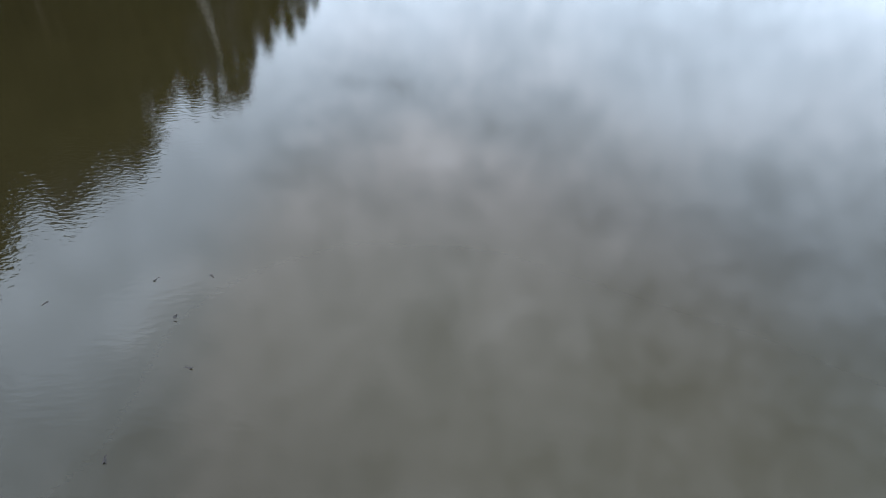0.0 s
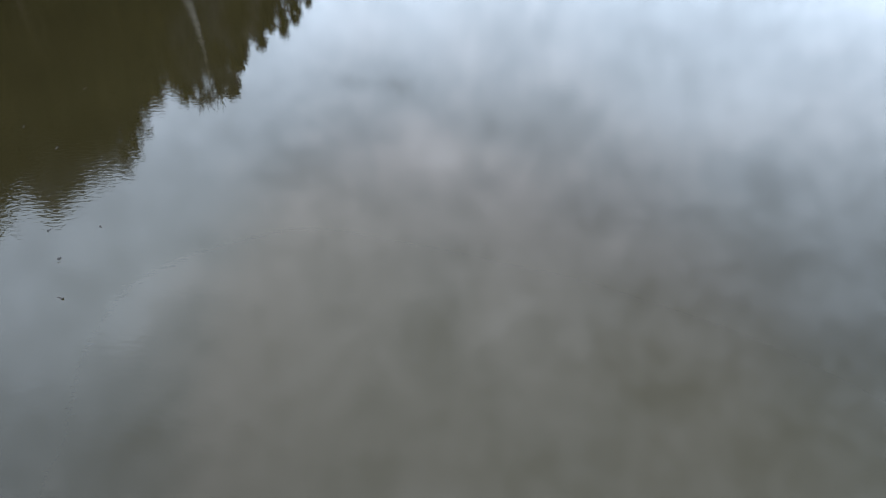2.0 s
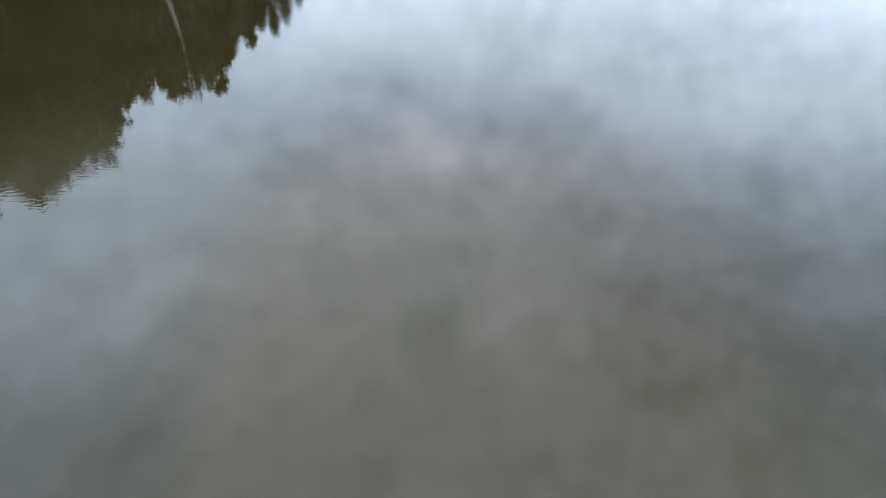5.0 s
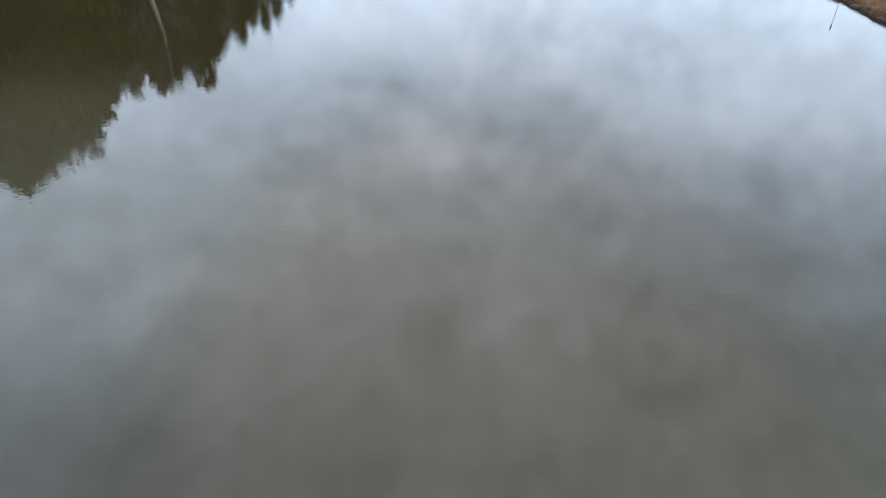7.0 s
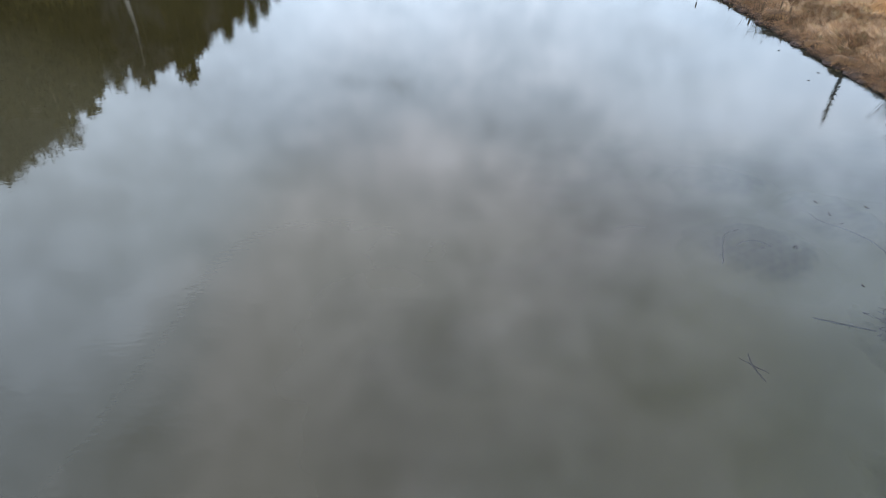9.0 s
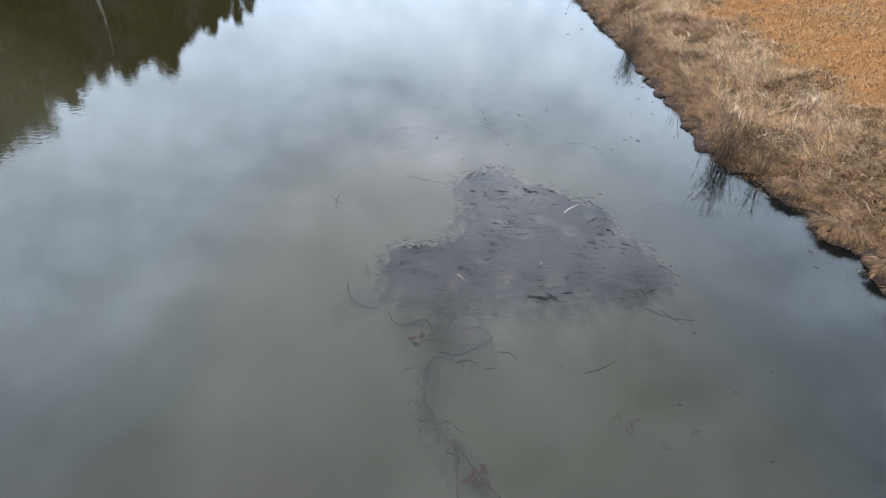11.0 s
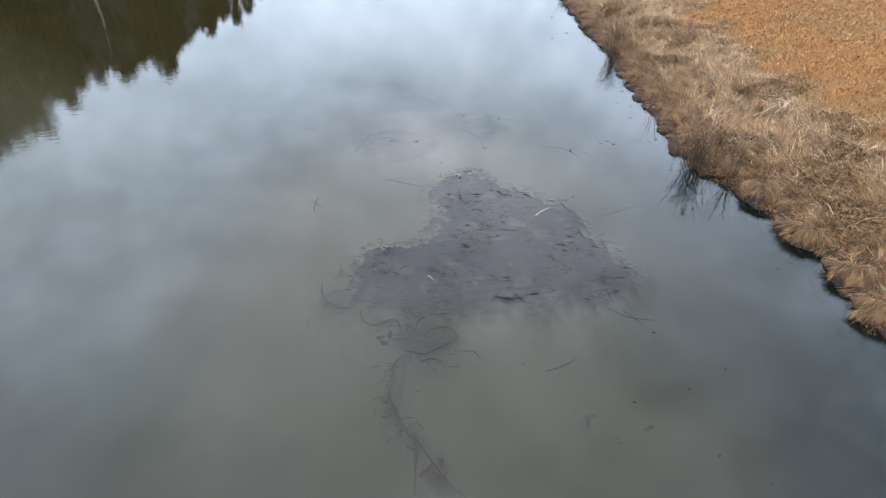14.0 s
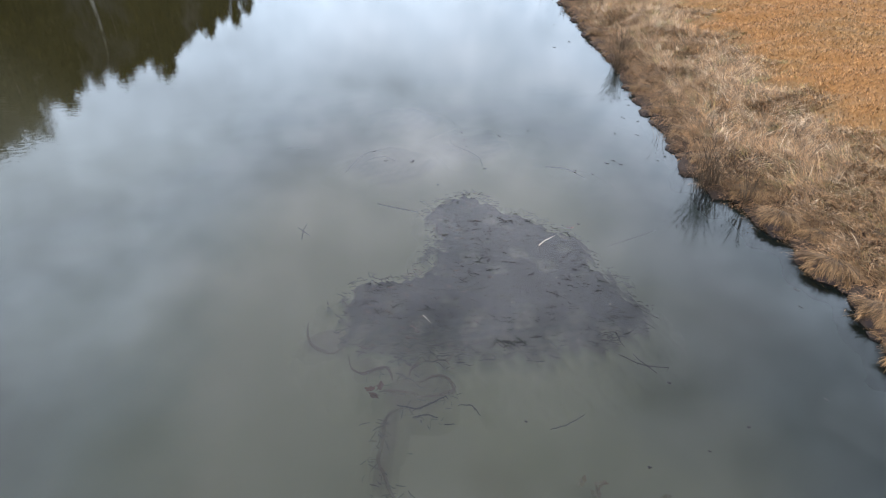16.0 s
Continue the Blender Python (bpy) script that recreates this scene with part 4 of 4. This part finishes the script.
# the finest litter of the mat
bm = bmesh.new()
for flecks in range(420):
    x, y = gather()
    a, ln, c = rng.normal(0.0, 0.8), rng.uniform(0.007, 0.022), Vector((x, y, rng.uniform(-0.002, 0.001)))
    e = Vector((math.cos(a) * ln / 2, math.sin(a) * ln / 2, 0))
    tube(bm, [c - e, c, c + e], [0.0018, 0.003, 0.0014], 4)
part("bark_litter", mesh_bm("mat_flecks", bm, M_STICK), brush, "black bits of bark at the surface", "stuff")
TRAIL = [(-0.3, 3.12), (-0.18, 3.08), (-0.05, 3.08), (0.05, 2.98), (-0.02, 2.9), (-0.12, 2.88), (-0.05, 2.78), (-0.22, 2.84), (-0.3, 2.7), (-0.33, 2.58), (-0.32, 2.5), (-0.29, 2.4), (-0.25, 2.3), (-0.2, 2.2)]
for material, number, tone in ((M_STICK, 480, "fine black wet twigs"), (M_TWIG, 520, "fine grey-brown wet twigs"), (M_BROWNTWIG, 320, "fine reddish-brown wet twigs")):
    bm = bmesh.new()
    fine_n = 0
    while fine_n < number:
        x, y = rng.uniform(-1.0, 1.8), rng.uniform(2.8, 5.5)
        f = float(mat_depth(np.array(x), np.array(y)))
        if f < -0.03 or rng.uniform() < 1.4 * f:
            continue
        if material is M_BROWNTWIG and x > 0.1 + 0.5 * rng.uniform():
            continue
        a, ln, z = rng.normal(-0.1, 0.7), 0.025 + 0.08 * rng.uniform() ** 2, rng.uniform(-0.016, -0.001) * (0.35 if material is M_BROWNTWIG else 1.0)
        e = Vector((math.cos(a) * ln / 2, math.sin(a) * ln / 2, 0))
        c = Vector((x, y, z))
        tube(bm, [c - e, c + Vector(rng.normal(0, 0.01, 3) * np.array([1, 1, 0.1])), c + e], [0.0018, 0.0023, 0.0011], 4)
        fine_n += 1
    # the trailing tangle below the mat
    for tx, ty in TRAIL:
        for _ in range(3):
            c = Vector((tx + rng.normal(0, 0.055), ty + rng.normal(0, 0.045), rng.uniform(-0.072, -0.042)))
            a, ln = rng.uniform(0, math.tau), rng.uniform(0.02, 0.09)
            e = Vector((math.cos(a) * ln / 2, math.sin(a) * ln / 2, 0))
            tube(bm, [c - e, c + Vector((rng.normal(0, 0.01), rng.normal(0, 0.01), 0)), c + e], [0.003, 0.0036, 0.0015], 4)
    part("twigs", mesh_bm("mat_twigs", bm, material), brush, tone, "stuff")
pale = part("pale_stick", stick_mesh(540, 0.22, 0.006, M_PALE, 0.05, False), brush, "peeled white stick")
pale.matrix_basis = pose(0.885, 4.6, 0.001, 0, 1, 45)
pale = part("pale_stick", stick_mesh(541, 0.09, 0.004, M_PALE, 0.05), brush, "peeled white stick")
pale.matrix_basis = pose(-0.095, 3.6, 0.0, 0, 3, -55)
for k, (x, y, s) in enumerate([(0.53, 3.8, 1.0), (0.9, 4.1, 0.8), (1.02, 4.15, 0.7), (0.6, 4.75, 0.6), (0.93, 3.9, 0.6), (1.25, 3.8, 0.7), (0.95, 3.42, 0.7), (-0.1, 2.72, 0.9), (0.1, 3.18, 0.7), (0.5, 3.4, 0.6)]):
    ob = part("pale_chip", stick_mesh(545, 0.022, 0.006, M_PALE, 0.02), brush, "small pale chip of wood")
    ob.matrix_basis = pose(x, y, -0.004, 0, 0, 40 * k) @ Matrix.Diagonal((s, s, 0.6, 1))


def vine(name, pts, radius, depth, label, seed, group="vines trailing from the mat"):
    """A trailing stem just under the surface, smoothed through a few points, with side rootlets."""
    rng = np.random.default_rng(seed)
    n = len(pts)
    dense = []
    for i in range(n - 1):
        p0, p1, p2, p3 = (np.array(pts[max(0, min(n - 1, i + j))]) for j in (-1, 0, 1, 2))
        for t in np.linspace(0, 1, 6, endpoint=(i == n - 2)):
            dense.append(0.5 * (2 * p1 + (p2 - p0) * t + (2 * p0 - 5 * p1 + 4 * p2 - p3) * t * t + (3 * p1 - p0 - 3 * p2 + p3) * t ** 3))
    m = len(dense)
    bm = bmesh.new()
    strands = 1 if radius < 0.008 else 4
    for q in range(strands):
        r = radius if strands == 1 else radius * rng.uniform(0.35, 0.6)
        off, ph = (rng.normal(0, radius * 0.8, 2) if q else (0, 0)), rng.uniform(0, 6)
        i0, i1 = (0, m) if q == 0 else (int(rng.integers(0, m // 3)), m - int(rng.integers(0, m // 3)))
        line = [Vector((dense[i][0] + off[0] * math.cos(i * 0.5 + ph) + rng.normal(0, 0.002), dense[i][1] + off[1] * math.cos(i * 0.4 + ph) + rng.normal(0, 0.002), -depth + 0.006 * math.sin(i * 0.35 + ph) - 0.007 * (q % 3))) for i in range(i0, i1)]
        tube(bm, line, [r * (0.45 + 0.6 * math.sin(math.pi * (0.1 + 0.8 * j / (len(line) - 1)))) for j in range(len(line))], 5)
        for j in range(3 + int(rng.integers(5)), len(line), 11):
            s = rng.normal(0, 0.012 + 0.5 * radius, 2)
            tube(bm, [line[j], line[j] + Vector((s[0] * 0.5, s[1] * 0.5, -0.008)), line[j] + Vector((s[0], s[1] * 0.8, -0.025))], [r * 0.5, r * 0.35, r * 0.15], 4)
    ob = new(name, mesh_bm(name, bm, M_VINE if "vine" in name else M_STICK, True))
    return tagged(ob, label, "vine", group)


vine("sunken_vine", [(-0.94, 3.59), (-0.92, 3.46), (-0.86, 3.36), (-0.74, 3.3), (-0.66, 3.34)], 0.013, 0.050, "curled dark vine under murky water", 1)
vine("sunken_vine", [(-0.61, 3.27), (-0.57, 3.16), (-0.49, 3.13), (-0.39, 3.17), (-0.33, 3.17), (-0.3, 3.08)], 0.011, 0.046, "curled dark vine under murky water", 2)
vine("sunken_vine", [(0.12, 3.41), (0.07, 3.28), (-0.08, 3.25), (-0.17, 3.19), (-0.2, 3.12)], 0.012, 0.052, "curled dark vine under murky water", 3)
vine("sunken_vine", [(-0.28, 3.07), (-0.13, 3.06), (-0.04, 3.11), (0.06, 3.1), (0.09, 3.0), (-0.01, 2.95), (-0.13, 2.94)], 0.012, 0.054, "long looping dark vine under murky water", 4)
vine("sunken_vine", [(-0.38, 2.98), (-0.26, 2.98), (-0.13, 2.96)], 0.012, 0.052, "short brown vine under murky water", 19)
vine("sunken_vine", [(-0.22, 2.86), (-0.29, 2.81), (-0.32, 2.73), (-0.32, 2.59), (-0.33, 2.48), (-0.28, 2.37), (-0.23, 2.27), (-0.18, 2.2)], 0.017, 0.056, "thick rotten vine stem under murky water", 5)
vine("sunken_vine", [(-0.18, 2.2), (-0.14, 2.09), (-0.14, 1.98), (-0.14, 1.88), (-0.14, 1.81)], 0.004, 0.024, "thin dark vine end near the surface", 6)
vine("sunken_vine", [(-0.17, 2.19), (-0.11, 2.11), (-0.05, 2.01), (0.05, 1.88), (0.12, 1.82)], 0.004, 0.026, "thin dark vine end near the surface", 7)
vine("sunken_branch", [(-0.25, 2.84), (-0.14, 2.82), (-0.05, 2.86), (0.04, 2.91)], 0.005, 0.010, "dark twig breaking the surface among the vines", 8, "branches in the pond")
vine("sunken_branch", [(-0.15, 2.75), (-0.07, 2.78), (0.0, 2.76)], 0.004, 0.014, "short dark twig under murky water", 20, "branches in the pond")
vine("sunken_branch", [(0.03, 2.71), (0.1, 2.71)], 0.003, 0.010, "short dark twig under murky water", 21, "branches in the pond")
vine("sunken_branch", [(0.12, 2.87), (0.2, 2.86), (0.25, 2.79)], 0.0035, 0.030, "thin bent twig under murky water", 9, "branches in the pond")
vine("sunken_branch", [(1.2, 3.3), (1.3, 3.22), (1.38, 3.2), (1.5, 3.19)], 0.004, 0.010, "small sunken branch under murky water", 10, "branches in the pond")
vine("sunken_branch", [(1.3, 3.31), (1.34, 3.22), (1.41, 3.13)], 0.0032, 0.010, "small forked twig under murky water", 17, "branches in the pond")
vine("sunken_branch", [(0.66, 2.68), (0.79, 2.74), (0.88, 2.8)], 0.003, 0.012, "thin sunken twig under murky water", 18, "branches in the pond")
vine("sunken_branch", [(1.42, 4.59), (1.62, 4.7), (1.9, 4.87)], 0.004, 0.050, "small sunken branch under murky water", 11, "branches in the pond")
vine("sunken_branch", [(-0.61, 5.14), (-0.42, 5.09), (-0.22, 5.03)], 0.006, 0.012, "thin sunken branch under murky water", 12, "branches in the pond")
vine("sunken_branch", [(-0.98, 5.78), (-0.89, 6.05), (-0.78, 6.22), (-0.67, 6.27)], 0.007, 0.022, "thin sunken branch under murky water", 13, "branches in the pond")
vine("sunken_branch", [(-0.79, 6.02), (-0.69, 6.07), (-0.58, 6.07), (-0.5, 6.01)], 0.005, 0.012, "thin sunken branch under murky water", 14, "branches in the pond")
vine("sunken_branch", [(-1.18, 4.56), (-1.2, 4.68), (-1.19, 4.8)], 0.0045, 0.020, "small forked twig under murky water", 22, "branches in the pond")
vine("sunken_branch", [(-1.26, 4.77), (-1.19, 4.69), (-1.13, 4.63)], 0.0035, 0.024, "small forked twig under murky water", 23, "branches in the pond")
vine("sunken_branch", [(-1.74, 6.21), (-1.59, 6.28), (-1.46, 6.27)], 0.004, 0.016, "thin sunken branch under murky water", 24, "branches in the pond")
vine("sunken_branch", [(1.05, 5.95), (1.2, 5.92), (1.3, 5.85), (1.42, 5.72)], 0.006, 0.012, "thin sunken branch under murky water", 15, "branches in the pond")
vine("sunken_branch", [(0.06, 6.54), (0.11, 6.41), (0.2, 6.31), (0.3, 6.23), (0.38, 6.11), (0.4, 5.93)], 0.005, 0.016, "thin sunken branch under murky water", 16, "branches in the pond")

for k, (blobs, label) in enumerate([([(-0.55, 6.05, 0.42, 0.36, 20)], "small sunken patch of dark leaf mud"), ([(0.32, 6.6, 0.36, 0.36, 0)], "small sunken patch of dark leaf mud"), 
                                    ([(-0.06, 2.02, 0.07, 0.22, 28)], "sunken clump of dark leaf mud by the vine"), ([(-0.5, 7.2, 0.4, 0.3, 0)], "faint sunken patch of dark leaf mud"),
                                    ([(-0.12, 3.0, 0.20, 0.16, 0), (-0.3, 3.22, 0.24, 0.10, 0), (-0.28, 2.7, 0.06, 0.14, 0), (-0.3, 2.45, 0.05, 0.18, 0)], "soft haze of dark mud round the trailing vines"), ([(-0.75, 3.42, 0.16, 0.12, 0)], "soft haze of dark mud round a curled vine"),
                                    ([(1.26, 5.92, 0.3, 0.16, -20)], "faint sunken patch of dark leaf mud"), ([(0.77, 6.7, 0.3, 0.2, 0)], "faint sunken patch of dark leaf mud")]):
    cx, cy, a, b, turn = blobs[0]
    ob = new("mud_patch", mound("mud_patch", blobs, cx - 0.9, cx + 0.9, cy - 0.9, cy + 0.9, 0.045, -0.098 if k > 5 else -0.058 if k > 3 else -0.052 if k > 1 else -0.060, 70 + 5 * k, M_HAZE if k in (4, 5) else M_MUD, 0.8))
    tagged(ob, label, "mud patch", "sunken mud patches")


def leaf_mesh(seed, size, material):
    """A curled lobed leaf with thickness."""
    rng = np.random.default_rng(seed)
    bm = bmesh.new()
    ring = []
    for k in range(12):
        a = k * math.tau / 12
        r = size * (0.5 + 0.16 * math.cos(a * 5 + seed)) * (1.0 if k % 2 else 0.8)
        ring.append((math.cos(a) * r * 1.35, math.sin(a) * r * 0.7, 0.12 * size * math.cos(a * 2)))
    topv = [bm.verts.new(p) for p in ring]
    low = [bm.verts.new((p[0], p[1], p[2] - 0.0015)) for p in ring]
    bm.faces.new(topv)
    bm.faces.new(low[::-1])
    for k in range(12):
        bm.faces.new((topv[k], low[k], low[(k + 1) % 12], topv[(k + 1) % 12]))
    return mesh_bm("leaf", bm, material)


LEAVES = [leaf_mesh(600 + k, 0.036 + 0.01 * (k % 3), M_LEAF) for k in range(5)]
FLOAT = [(1.78, 6.08), (1.84, 6.0), (1.7, 6.02), (-0.74, 6.2), (-0.6, 5.98), (-0.32, 5.97), (0.2, 6.7), (0.22, 6.5), (0.24, 6.35),
         (0.42, 5.85), (-0.05, 5.5), (1.83, 2.72), (1.34, 5.83), (2.25, 6.1), (2.72, 4.0), (2.66, 3.8), (2.3, 7.6), (2.15, 7.2), (1.95, 6.75),
         (2.2, 8.0), (1.7, 9.9), (2.0, 10.2), (1.9, 11.2), (1.2, 4.86), (-12.44, 10.38), (-12.04, 10.43), (-13.19, 11.86), (-13.73, 13.52), (-13.83, 12.36), (-11.89, 9.52), (-13.11, 10.09), (-12.1, 8.86), (-12.14, 9.96), (1.54, 2.55), (1.55, 2.07), (1.77, 1.9), (2.4, 2.94), (1.46, 3.05), (0.52, 2.73), (1.17, 2.44), (0.96, 6.78), (0.62, 6.62), (-0.33, 5.99), (1.5, 5.78), (2.2, 6.72), (2.3, 7.1)]
for k, (x, y) in enumerate(FLOAT):
    ob = new("floating_leaf", LEAVES[k % 5])
    ob.matrix_basis = pose(x, y, 0.001, rng.uniform(-8, 8), rng.uniform(-8, 8), rng.uniform(0, 360)) @ Matrix.Scale(0.5 if y < 3.3 else 0.8 if y < 8 else 1.0, 4)
    tagged(ob, "small dark wet leaf floating on the pond", "leaf", "floating leaves")
RUSTY = [leaf_mesh(620 + k, 0.06, M_ORANGE) for k in range(3)]
for k, (x, y, z) in enumerate([(-0.43, 2.98, -0.024), (-0.37, 3.0, -0.026), (-0.4, 2.93, -0.028), (-0.06, 1.98, -0.024), (-0.03, 1.93, -0.028), (-0.09, 1.95, -0.030), (0.0, 2.0, -0.02), (0.9, 2.38, -0.066), (0.87, 2.32, -0.062), (1.12, 4.82, -0.012), (0.8, 2.39, -0.068), (0.86, 2.31, -0.072), (1.23, 2.3, -0.07), (1.04, 2.21, -0.072)]):
    ob = new("sunken_leaf", RUSTY[k % 3])
    ob.matrix_basis = pose(x, y, z, rng.uniform(-15, 15), rng.uniform(-15, 15), 77 * k)
    tagged(ob, "rusty brown oak leaf sunk under murky water", "leaf", "sunken oak leaves")
